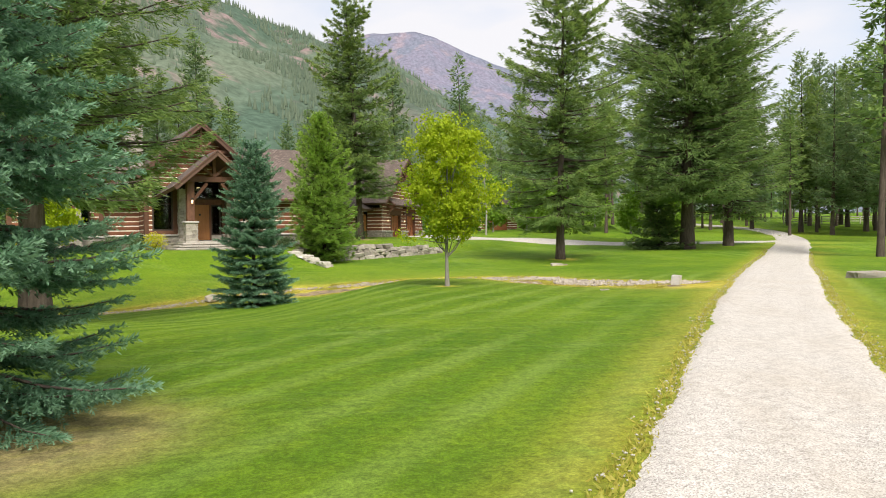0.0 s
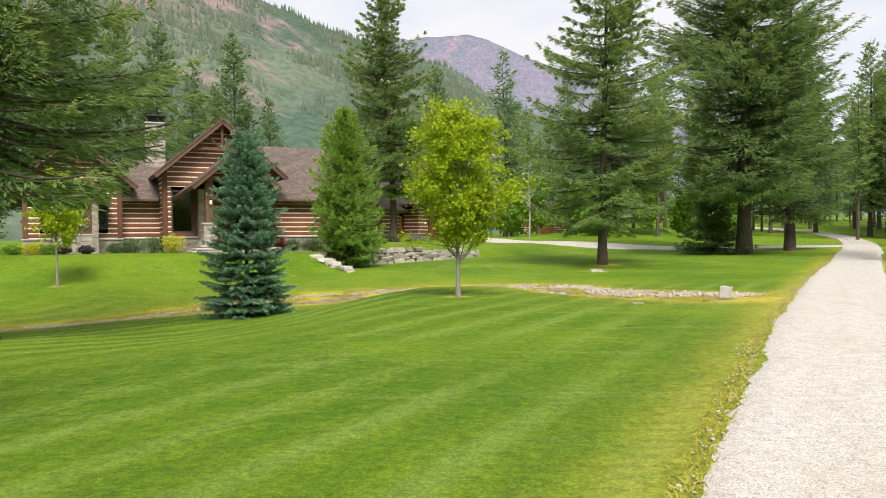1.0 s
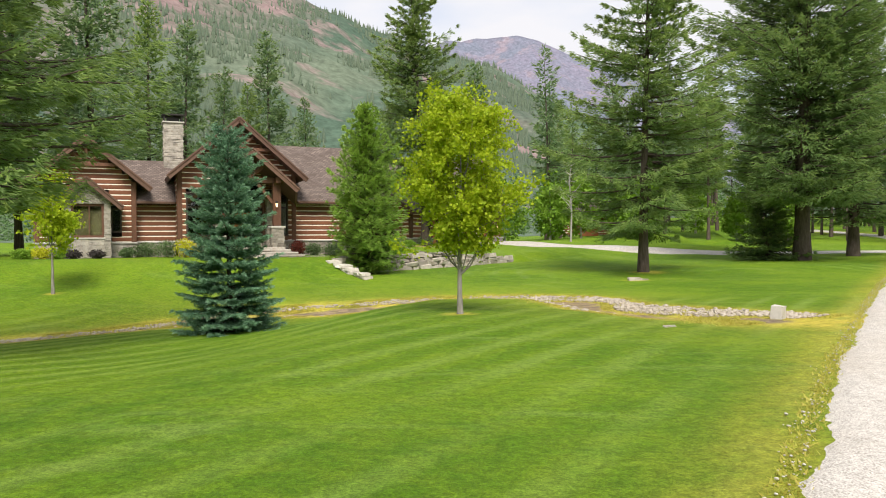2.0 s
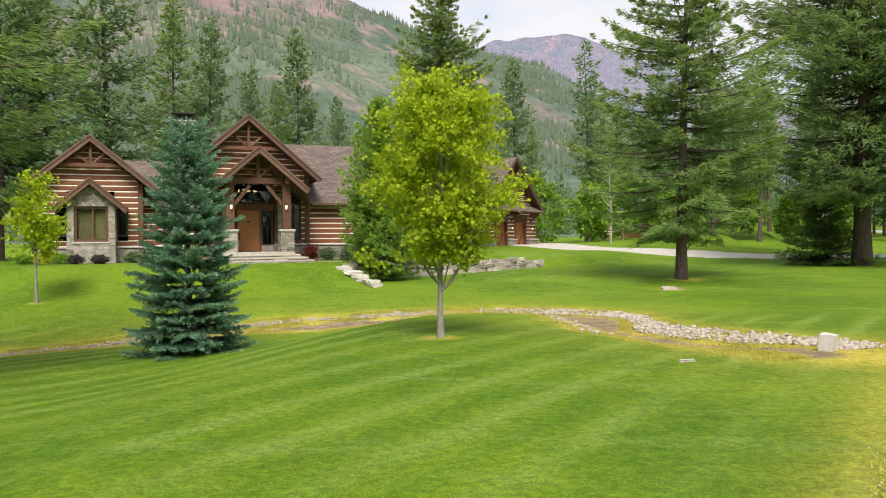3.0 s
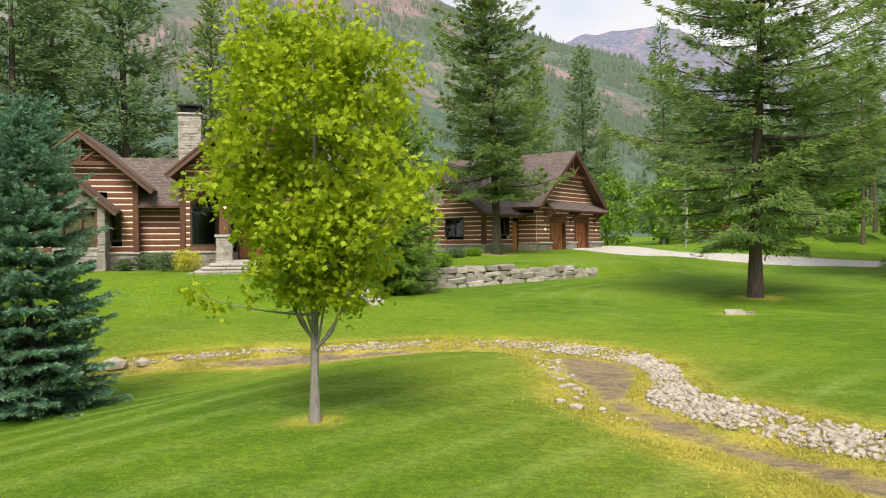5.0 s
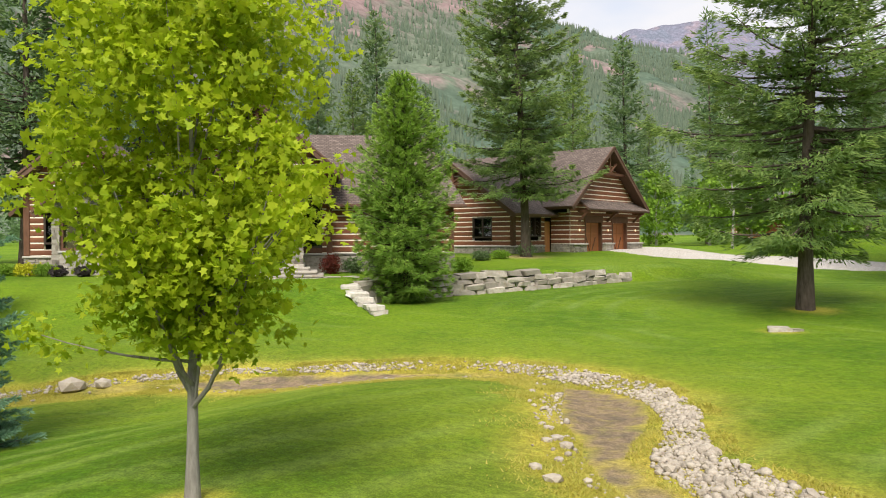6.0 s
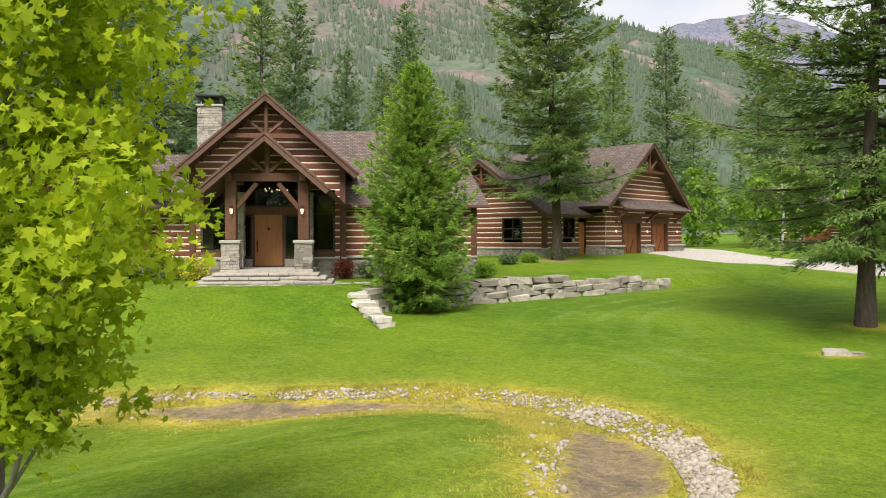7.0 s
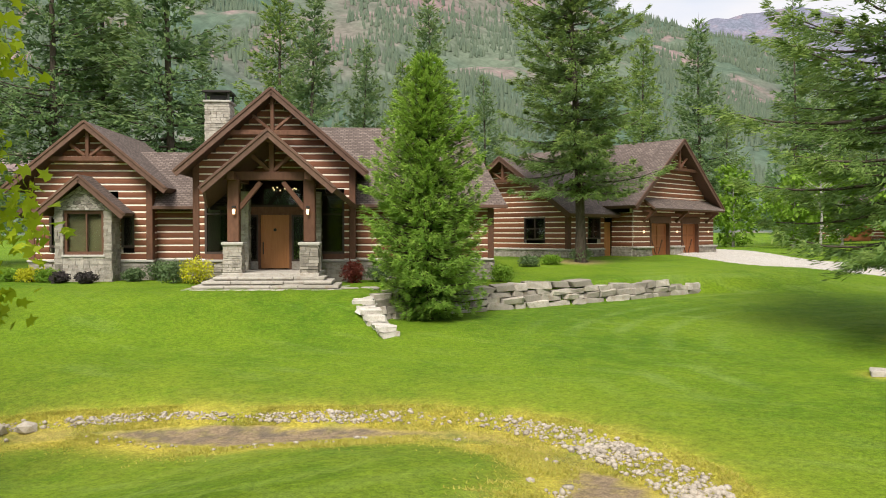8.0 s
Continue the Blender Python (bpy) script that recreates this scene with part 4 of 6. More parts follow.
# chimney
chim = Face((-3.22, 4.03), (1, 0))
ledgestone(house, "chimney", chim, -0.56, 0.56, 3.5, 8.25, 1.1, "ledgestone chimney stack", 0.0, 5)
slab_part(house, "chimney_cap", chim, -0.64, 0.64, 8.25, 8.35, -1.18, 0.08, M_CAPSTONE, 0.02)
for a in (-0.55, 0.47):
    for b in (-1.08, -0.08):
        slab_part(house, "cap_leg", chim, a, a + 0.08, 8.35, 8.70, b, b + 0.08, M_DARKMETAL)
slab_part(house, "flue", chim, -0.35, 0.35, 8.35, 8.62, -0.9, -0.2, M_DARKMETAL)
slab_part(house, "chimney_lid", chim, -0.64, 0.64, 8.70, 8.80, -1.18, 0.10, M_DARKMETAL, 0.02)

# ---- garage wing, set askew to the house ----
garage = thing("garage_wing", Matrix.Translation((-6.01 + 0.25, 71.11, 2.0)) @ pose(0, 0, 0, 0, 0, 72), "log garage wing with stone piers and two cedar doors", "garage")
GP = 0.318
gf = Face((0, 0), (1, 0))
GM, GA, GS = 5.0, 8.40, 0.755
doors = [(2.05, 4.60), (6.15, 8.65)]
log_wall(garage, gf, 0.05, 10.9, 1.36, lambda s: GA - 0.3 - GS * abs(s - GM), [(a, b, 0, 3.3) for a, b in doors], GP)
for a, b in ((0.0, 2.05), (4.60, 6.15), (8.65, 11.0)):
    ledgestone(garage, "pier", Face((0, -0.25), (1, 0)), a + 0.12, b - 0.12, 0.4, 1.26, 0.4, "squat ledgestone garage pier", 0.0)
    slab_part(garage, "pier_cap", gf, a + 0.04, b - 0.04, 1.26, 1.37, -0.1, 0.34, M_CAPSTONE, 0.02)
for a, b in doors:
    mid = (a + b) / 2
    leaf = slab_part(garage, "garage_door", gf, a + 0.14, b - 0.14, 0.58, 2.85, -0.28, -0.22, M_GDOOR, 0.0, "closed cedar garage door with cross bracing")
    for s in (a + 0.16, mid - 0.06, b - 0.28):
        slab_part(leaf, "stile", gf, s, s + 0.12, 0.60, 2.83, -0.22, -0.19, M_GDOOR)
    for z in (0.60, 1.30, 2.0, 2.71):
        slab_part(leaf, "rail", gf, a + 0.28, b - 0.28, z, z + 0.12, -0.22, -0.195, M_GDOOR)
    for q in (-1, 1):
        bm = bmesh.new()
        add_box(bm, gf.at(mid + q * 0.42, 1.32, -0.205), (0.09, 0.03, 1.05), Matrix.Rotation(q * 0.5, 3, "Y"))
        part("brace", bm, M_BEAM, leaf)
    for s in (a, b - 0.14):
        slab_part(garage, "door_jamb", gf, s, s + 0.14, 0.58, 2.98, -0.3, 0.05, M_BEAM)
    slab_part(garage, "door_lintel", gf, a - 0.1, b + 0.1, 2.86, 3.30, -0.3, 0.07, M_BEAM, 0.02)
slab(garage, "pent_roof", gf.at(0.9, 3.78, 1.05), gf.at(10.6, 3.78, 1.05), gf.at(10.4, 4.45, 0.02), gf.at(1.1, 4.45, 0.02), 0.14)
for s in (1.2, 5.35, 9.7):
    beam(garage, "bracket", gf.at(s, 2.95, 0.04), gf.at(s, 3.6, 0.8), 0.16, 0.18, M_BEAM, (1, 0.1, 0))
    beam(garage, "bracket_arm", gf.at(s, 3.6, 0.0), gf.at(s, 3.6, 0.95), 0.18, 0.2, M_BEAM)
for s in (1.1, 5.35, 9.9):
    bm = bmesh.new()
    bmesh.ops.create_cone(bm, segments=10, radius1=0.035, radius2=0.05, depth=0.15, cap_ends=True, matrix=Matrix.Translation(gf.at(s, 2.3, 0.14)))
    part("wall_lantern", bm, M_LAMP, garage, "small glowing wall lantern")
gable_roof(garage, gf, GM, GA, GS, 5.95, 0.75, 13.0)
verge_truss(garage, Face((0, -0.45), (1, 0)), GM, GA - 0.25, GS, 2.3, 0)
log_wall(garage, Face((0, 1.5), (0, -1)), 0, 1.5, 1.36, 3.5, (), GP)
ledgestone(garage, "stone_base", Face((0, 1.5), (0, -1)), 0, 1.45, 0.3, 1.36, 0.3)
log_wall(garage, Face((10.95, 0), (0, 1)), 0.2, 9, 1.36, 3.6, (), GP)
ledgestone(garage, "stone_base", Face((10.95, 0), (0, 1)), 0.2, 9, 0.3, 1.36, 0.3)
# recessed wall with its window and a side door
rec = Face((-4.7, 1.45), (1, 0))
log_wall(garage, rec, 0.25, 4.7, 1.27, 3.45, [(1.95, 3.35, 1.85, 3.2), (3.75, 4.7, 0, 2.95)], GP)
window(garage, rec, 1.95, 3.35, 1.85, 3.2, (0.5,), (), -0.02)
ledgestone(garage, "stone_base", rec, 0, 3.75, 0.3, 1.17, 0.3)
slab_part(garage, "stone_cap", rec, -0.1, 3.75, 1.17, 1.27, -0.3, 0.12, M_CAPSTONE, 0.02)
slab_part(garage, "side_door", rec, 3.80, 4.65, 0.58, 2.9, -0.2, -0.12, M_DOOR, 0.01, "closed dark cedar side door")
# gable end with a window
ge = Face((-4.7, 10.9), (0, -1))
GEM, GEA, GES = 4.75, 7.0, 0.68
log_wall(garage, ge, 0.0, 9.25, 1.27, lambda s: GEA - 0.28 - GES * abs(s - GEM), [(6.1, 7.75, 1.78, 3.17)], GP)
window(garage, ge, 6.1, 7.75, 1.78, 3.17, (0.5,), (0.5,), -0.02)
slab_part(garage, "corner_post", ge, 9.22, 9.47, 1.27, 3.5, -0.28, 0.06, M_BEAM, 0.02)
ledgestone(garage, "stone_base", ge, 0, 9.5, 0.2, 1.17, 0.3)
slab_part(garage, "stone_cap", ge, 0, 9.55, 1.17, 1.27, -0.3, 0.12, M_CAPSTONE, 0.02)
gable_roof(garage, ge, GEM, GEA, GES, 5.35, 0.75, 13.0)
verge_truss(garage, Face((-5.15, 10.9), (0, -1)), GEM, GEA - 0.25, GES, 1.9, 0)
# back wall and added inner partitions, near-black in place of room shade
gable_back(garage, 0.1, 10.9, 3.0, 0.4, 3.8, 7.8)
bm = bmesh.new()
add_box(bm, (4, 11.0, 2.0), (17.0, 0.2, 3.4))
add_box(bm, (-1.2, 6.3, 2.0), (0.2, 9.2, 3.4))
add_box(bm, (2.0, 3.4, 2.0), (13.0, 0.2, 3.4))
part("back_wall", bm, M_ROOM_SHADE, garage)

# ---- trees ----
def tube(path, radii, sides=7):
    """Vertices and quads of a tapered tube along a path."""
    path, v, f = np.asarray(path, float), [], []
    for k, (p, r) in enumerate(zip(path, radii)):
        d = path[min(k + 1, len(path) - 1)] - path[max(k - 1, 0)]
        d = d / (np.linalg.norm(d) + 1e-9)
        a = np.cross(d, (0.3, 0.9, 0.1) if abs(d[2]) > 0.9 else (0, 0, 1))
        a /= np.linalg.norm(a) + 1e-9
        b = np.cross(d, a)
        for q in range(sides):
            t = math.tau * q / sides
            v.append(p + r * (math.cos(t) * a + math.sin(t) * b))
    for k in range(len(path) - 1):
        for q in range(sides):
            f.append((k * sides + q, k * sides + (q + 1) % sides, (k + 1) * sides + (q + 1) % sides, (k + 1) * sides + q))
    return np.array(v), np.array(f)


def joined(pieces):
    vs, fs, n = [], [], 0
    for v, f in pieces:
        vs.append(v)
        fs.append(f + n)
        n += len(v)
    return np.concatenate(vs), np.concatenate(fs)


def cards(p, d, length, width, r, fold=0.35):
    """Narrow kite-shaped sprays at points p along directions d, turned at random about their length."""
    n = len(p)
    d = d / (np.linalg.norm(d, axis=1, keepdims=True) + 1e-9)
    ref = r.normal(0, fold, (n, 3)) + (0, 0, 1)
    side = np.cross(d, ref)
    side /= np.linalg.norm(side, axis=1, keepdims=True) + 1e-9
    L, Wd = length[:, None], width[:, None]
    up = np.cross(side, d)
    v = np.stack((p, p + d * L * 0.45 + side * Wd * 0.5 - up * L * 0.06, p + d * L, p + d * L * 0.45 - side * Wd * 0.5 - up * L * 0.06), 1).reshape(-1, 3)
    return v, np.arange(4 * n).reshape(n, 4)


def conifer_meshes(H, R, z0, seed, whorls, per, density, twig, wide, droop=0.18, rise=0.35, power=0.85, fan=0.34, gap=0.0, lean=0.0, trunk_r=0.0, hang=0.25, thin_top=0.0, rough=0.55, level=0.4, skirt=0.72, limb_from=0.5):
    """Trunk with limbs, and a crown of needle sprays on drooping boughs."""
    r = np.random.default_rng(seed)
    tr = trunk_r or H * 0.014
    zs = np.linspace(0, 1, 12)
    stem = np.stack((lean * H * zs**1.5 + 0.01 * H * np.sin(zs * 3 + seed), 0.008 * H * np.sin(zs * 4 + 2 * seed), zs * H), -1)
    pieces = [tube(stem, tr * (1 - 0.96 * zs) * (1 + 0.25 * np.exp(-zs * 60)), 9)]
    ps, ds, ls, ws, ys = [], [], [], [], []
    for k in range(whorls):
        for q in range(per):
            h = min(max((k + r.uniform(-level, level)) / whorls, 0), 0.995)
            zb = z0 + (H * 0.985 - z0) * h
            if r.random() < gap:
                continue
            az = r.uniform(0, math.tau)
            shape = (1 - h) ** power * min(1.0, skirt + 2.8 * h)
            L = max(R * shape * r.uniform(rough, 1.12) * (1 + 0.16 * math.sin(2 * az + 9 * h + seed)), 0.12 * twig / 0.2)
            out = np.array((math.cos(az), math.sin(az), 0))
            lat = np.array((-math.sin(az), math.cos(az), 0))
            a = -droop + (rise + droop) * h + r.normal(0, 0.06)
            bend = (0.16 if h < 0.6 else 0.05) + r.normal(0, 0.04)
            c = np.array((np.interp(zb, stem[:, 2], stem[:, 0]), np.interp(zb, stem[:, 2], stem[:, 1]), zb))
            if L > limb_from:
                s = np.linspace(0, 0.92, 5)
                axis = c + out * (L * s)[:, None] + np.array((0, 0, 1)) * (L * (a * s + bend * s**2 - 0.15 * s * (1 - s)))[:, None]
                pieces.append(tube(axis, (0.012 + 0.012 * L) * (1 - 0.85 * s), 4))
            n = max(6, int(density * L * (1 - thin_top * h)))
            # side shoots, so that gaps stay between them
            shoots = max(3, int(3.2 * L + 2))
            s0 = np.linspace(0.12, 1.0, shoots) + r.normal(0, 0.04, shoots)
            which = r.integers(0, shoots, n)
            run = r.random(n)
            side = np.where((which + k) % 2 > 0, 1.0, -1.0) * np.where(which == shoots - 1, r.uniform(-0.15, 0.15, n), 1.0)
            reach = fan * L * (1.12 - s0[which]) * np.clip(s0[which] * 3.5, 0.3, 1)
            s = np.clip(s0[which] + 0.7 * run * reach / L + r.normal(0, 0.02, n), 0.05, 1.1)
            q_side = side * run
            wdt = reach
            tier = r.normal(0, 0.035 * (L**0.5), n)
            p = c + out * (L * s)[:, None] + lat * (q_side * wdt)[:, None]
            p[:, 2] += L * (a * s + bend * s**2 - 0.15 * s * (1 - s)) - np.abs(q_side) * wdt * hang + tier
            d = out * (0.55 + 0.45 * s)[:, None] + lat * (q_side * 0.9)[:, None] + r.normal(0, 0.28, (n, 3))
            d[:, 2] += a * 0.6 - 0.10
            ps.append(p), ds.append(d)
            ys.append(np.clip(0.75 * s + 0.35 * np.abs(q_side) + 0.35 * h + r.normal(0, 0.12, n) - 0.2, 0, 1))
            ls.append(twig * r.uniform(0.6, 1.35, n))
            ws.append(wide * r.uniform(0.7, 1.3, n))
    tv, tf = joined(pieces)
    cv, cf = cards(np.concatenate(ps), np.concatenate(ds), np.concatenate(ls), np.concatenate(ws), r)
    crown = raw_mesh("crown", cv, cf)
    crown.attributes.new("young", "FLOAT", "POINT").data.foreach_set("value", np.repeat(np.concatenate(ys), 4).astype(np.float32))
    return raw_mesh("trunk", tv, tf), crown


def plant_conifer(name, x, y, label, needle, bark, group="", z=None, **shape):
    trunk, crown = conifer_meshes(**shape)
    z = gz(x, y) - 0.06 if z is None else z
    tree = thing(name, pose(x, y, z), label, "tree", group)
    for p in trunk.polygons:
        p.use_smooth = True
    link_mesh("trunk", trunk, bark, tree)
    link_mesh("crown", crown, needle, tree)
    return tree


def spruce_meshes(H, R, z0, seed, tiers, per, gap, needle, needle_w, step, power=0.8, droop=0.25, upturn=0.22, fan=0.42, jitter=0.2, bare=0.16, trunk_r=0.0):
    """A spruce in tiers: each bough is an axis with side twigs in a flat fan, and every twig bristles with needles all round."""
    r = np.random.default_rng(seed)
    zs = np.linspace(0, 1, 10)
    tr = trunk_r or H * 0.014
    pieces = [tube(np.stack((0.004 * H * np.sin(zs * 5 + seed), 0.004 * H * np.sin(zs * 4), zs * H), -1), tr * (1 - 0.97 * zs), 9)]
    P, D, Y = [], [], []
    for k in range(tiers):
        for q in range(per):
            h = min(max((k + r.uniform(-jitter, jitter)) / tiers, 0), 0.99)
            L = max(R * (1 - h) ** power * r.uniform(0.72, 1.1) * (1 + 0.1 * math.sin(3 * q + 5 * h + seed)), 0.16)
            az = (q + (k % 2) * 0.5) / per * math.tau + r.normal(0, 0.16)
            out, lat = np.array((math.cos(az), math.sin(az), 0)), np.array((-math.sin(az), math.cos(az), 0))
            a = -droop + (droop + 0.85) * h**1.4 + r.normal(0, 0.05)
            b = upturn * (1 - h) + r.normal(0, 0.03)
            c = np.array((0, 0, z0 + (H * 0.97 - z0) * h))
            if L > 0.35:
                sl = np.linspace(0, 0.95, 5)
                pieces.append(tube(c + out * (L * sl)[:, None] + np.array((0, 0, L)) * (a * sl + b * sl**2)[:, None], (0.006 + 0.010 * L) * (1 - 0.85 * sl), 4))
            m = max(4, int(L / gap))
            st = np.repeat(np.linspace(bare, 1.0, m), 2) + r.normal(0, 0.015, 2 * m)
            side = np.tile((-1.0, 1.0), m)
            tl = np.minimum(fan * L * (1.08 - st) * np.clip(st * 5, 0.45, 1), 0.75) * r.uniform(0.75, 1.15, 2 * m) + gap * 0.9
            ang = r.normal(0.82, 0.12, 2 * m)
            slope = a + 2 * b * st
            td = out * np.cos(ang)[:, None] + lat * (side * np.sin(ang))[:, None]
            td[:, 2] += np.cos(ang) * slope - 0.10 + r.normal(0, 0.10, 2 * m)
            td /= np.linalg.norm(td, axis=1, keepdims=True)
            base = c + out * (L * st)[:, None] + np.array((0, 0, L)) * (a * st + b * st**2)[:, None]
            n = np.maximum(4, (tl / step).astype(int))
            w = np.repeat(np.arange(2 * m), n)
            run = r.random(len(w))
            p = base[w] + td[w] * (tl[w] * run)[:, None]
            p[:, 2] -= 0.10 * tl[w] * run**2
            ring = r.normal(0, 1, (len(w), 3)) + (0, 0, 0.35)
            ring -= td[w] * np.sum(ring * td[w], 1, keepdims=True)
            ring /= np.linalg.norm(ring, axis=1, keepdims=True) + 1e-9
            P.append(p), D.append(td[w] * 0.85 + ring * 0.6)
            Y.append(np.clip(0.55 * run + 0.5 * st[w] + r.normal(0, 0.1, len(w)) - 0.12, 0, 1))
    P, D, Y = np.concatenate(P), np.concatenate(D), np.concatenate(Y)
    n = len(P)
    v, f = cards(P, D, needle * r.uniform(0.7, 1.3, n), needle_w * r.uniform(0.8, 1.25, n), r, 1.0)
    crown = raw_mesh("crown", v, f)
    crown.attributes.new("young", "FLOAT", "POINT").data.foreach_set("value", np.repeat(Y, 4).astype(np.float32))
    return raw_mesh("trunk", *joined(pieces)), crown


def plant_spruce(name, x, y, label, z, **shape):
    tree = thing(name, pose(x, y, z), label, "tree")
    trunk, crown = spruce_meshes(**shape)
    for p in trunk.polygons:
        p.use_smooth = True
    link_mesh("trunk", trunk, M_BARK_FIR, tree)
    link_mesh("crown", crown, M_SPRUCE, tree)


def leaf_cards(p, size, r, lift=0.5):
    """Small three-lobed leaves, each one folded polygon of seven corners."""
    n = len(p)
    nrm = r.normal(0, 0.75, (n, 3)) + (0, 0, lift)
    nrm /= np.linalg.norm(nrm, axis=1, keepdims=True)
    a = np.cross(nrm, r.normal(0, 1, (n, 3)))
    a /= np.linalg.norm(a, axis=1, keepdims=True) + 1e-9
    b = np.cross(nrm, a)
    out = [(0, -0.45, 0), (0.40, -0.34, 0.05), (0.26, -0.10, 0.02), (0.56, 0.16, 0.10), (0.18, 0.16, 0.03), (0, 0.60, -0.05), (-0.18, 0.16, 0.03), (-0.56, 0.16, 0.10), (-0.26, -0.10, 0.02), (-0.40, -0.34, 0.05)]
    v = np.stack([p + size[:, None] * (x * a + y * b + z * nrm) for x, y, z in out], 1).reshape(-1, 3)
    return v, np.arange(10 * n).reshape(n, 10)


def broadleaf_meshes(H, envelope, fork, seed, limbs, clusters, leaves, size, spread, trunk_r, tips=(), lumps=0, steep=1.0):
    """A young broadleaf: a stem, rising limbs with side twigs, and clumps of leaves at their ends."""
    r = np.random.default_rng(seed)
    hs, rs = zip(*envelope)
    zs = np.linspace(0, 1, 10)
    stem = np.stack((0.03 * np.sin(zs * 4 + seed), 0.03 * np.sin(zs * 5), zs * H * 0.86), -1)
    pieces = [tube(stem, trunk_r * (1 - 0.9 * zs) * (1 + 0.35 * np.exp(-zs * 25)), 9)]
    ends = []
    for k in range(limbs):
        h0 = fork + (H * 0.68 - fork) * (k / limbs) ** 1.25
        az = k * 2.4 + r.normal(0, 0.35)
        h1 = min(h0 + r.uniform(0.9, 1.9) * H * 0.22, H * 0.96)
        h1 = min(h0 + (h1 - h0) * steep, H * 0.96)
        reach = np.interp(h1, hs, rs) * r.uniform(0.62, 0.98)
        s = np.linspace(0, 1, 7)
        ax = np.array((math.cos(az), math.sin(az), 0))
        path = np.array((0, 0, h0)) + ax * (reach * s**0.85)[:, None] + np.array((0, 0, 1)) * ((h1 - h0) * s**1.25)[:, None] + r.normal(0, 0.015, (7, 3)) * s[:, None]
        pieces.append(tube(path, trunk_r * 0.42 * (1 - 0.85 * s) * (1 - 0.5 * k / limbs), 6))
        for q in range(7):
            t = r.uniform(0.3, 1)
            p0 = np.array([np.interp(t, s, path[:, c]) for c in range(3)])
            d = r.normal(0, 0.6, 3) + ax * 0.6 + (0, 0, 0.55)
            p1 = p0 + d / np.linalg.norm(d) * r.uniform(0.25, 0.6) * spread * 2.2
            pieces.append(tube(np.linspace(p0, p1, 4), trunk_r * 0.13 * np.linspace(1, 0.3, 4), 4))
            ends.append(p1)
    for p0, p1 in tips:
        p0, p1 = np.array(p0, float), np.array(p1, float)
        s = np.linspace(0, 1, 6)
        path = p0 + (p1 - p0) * s[:, None] + np.array((0, 0, 1)) * (-0.25 * s * (1 - s))[:, None]
        pieces.append(tube(path, trunk_r * 0.3 * (1 - 0.8 * s), 5))
        ends += [path[k] + r.normal(0, 0.08, 3) for k in (3, 4, 5, 5)]
    centers = list(ends)
    # the crown gathers in lumps with gaps between them
    while lumps > 0 and len(centers) < clusters:
        h = r.uniform(hs[0], hs[-1])
        rad = np.interp(h, hs, rs)
        if rad < r.uniform(0, max(rs)):
            continue
        az, rr = r.uniform(0, math.tau), rad * r.uniform(0.3, 0.92) ** 0.6
        c = np.array((math.cos(az) * rr, math.sin(az) * rr, h))
        centers += list(c + r.normal(0, 1, (max(1, clusters // lumps), 3)) * (0.26, 0.26, 0.17))
    while len(centers) < clusters:
        h = r.uniform(hs[0], hs[-1])
        rad = np.interp(h, hs, rs)
        az = r.uniform(0, math.tau)
        if rad < r.uniform(0, max(rs)):
            continue
        lump = 1 + 0.22 * math.sin(3 * az + 2.1 * h + seed) + 0.12 * math.sin(7 * az - 3 * h)
        rr = rad * lump * r.uniform(0.25, 1.0) ** 0.6
        centers.append(np.array((math.cos(az) * rr, math.sin(az) * rr, h)))
    centers = np.array(centers)
    n = len(centers) * leaves
    p = np.repeat(centers, leaves, 0) + r.normal(0, 1, (n, 3)) * (spread, spread, spread * 0.55)
    hang = r.normal(0, 1, n)
    p[:, 2] += 0.05 * hang
    tv, tf = joined(pieces)
    lv, lf = leaf_cards(p, size * r.uniform(0.6, 1.25, n), r)
    return raw_mesh("trunk", tv, tf), raw_mesh("crown", lv, lf)


def plant_broadleaf(name, x, y, label, leaf, bark, group="", category="tree", **shape):
    trunk, crown = broadleaf_meshes(**shape)
    tree = thing(name, pose(x, y, gz(x, y) - 0.04), label, category, group)
    for p in trunk.polygons:
        p.use_smooth = True
    link_mesh("trunk", trunk, bark, tree)
    link_mesh("crown", crown, leaf, tree)
    return tree


MAPLE_SHAPE = [(1.5, 0.12), (1.9, 0.30), (2.3, 0.62), (2.75, 1.05), (3.3, 1.22), (4.3, 1.18), (4.8, 0.95), (5.15, 0.55), (5.4, 0.2)]
plant_broadleaf("maple_tree", 0.12, 25.85, "young maple with bright lime-green leaves on the lawn", M_MAPLE, M_BARK_MAPLE,
                H=5.5, envelope=MAPLE_SHAPE, fork=1.0, seed=4, limbs=15, clusters=640, leaves=32, size=0.088, spread=0.115, trunk_r=0.066, lumps=120, steep=1.25,
                tips=(((0.05, 0, 1.9), (1.85, -0.6, 3.2)), ((0.05, 0, 1.9), (1.6, -0.6, 2.9)), ((0.1, 0, 2.2), (1.65, -0.45, 3.05)), ((0, 0, 1.45), (-1.45, -0.6, 1.75)), ((0, 0, 1.0), (0.62, 0.15, 2.0)), ((0.1, 0, 1.9), (1.25, -0.2, 2.9)), ((0, 0, 1.05), (-0.55, 0.1, 2.1)), ((0.02, 0, 1.05), (0.35, -0.2, 2.3)), ((0, 0, 1.1), (-0.25, -0.3, 2.4))))
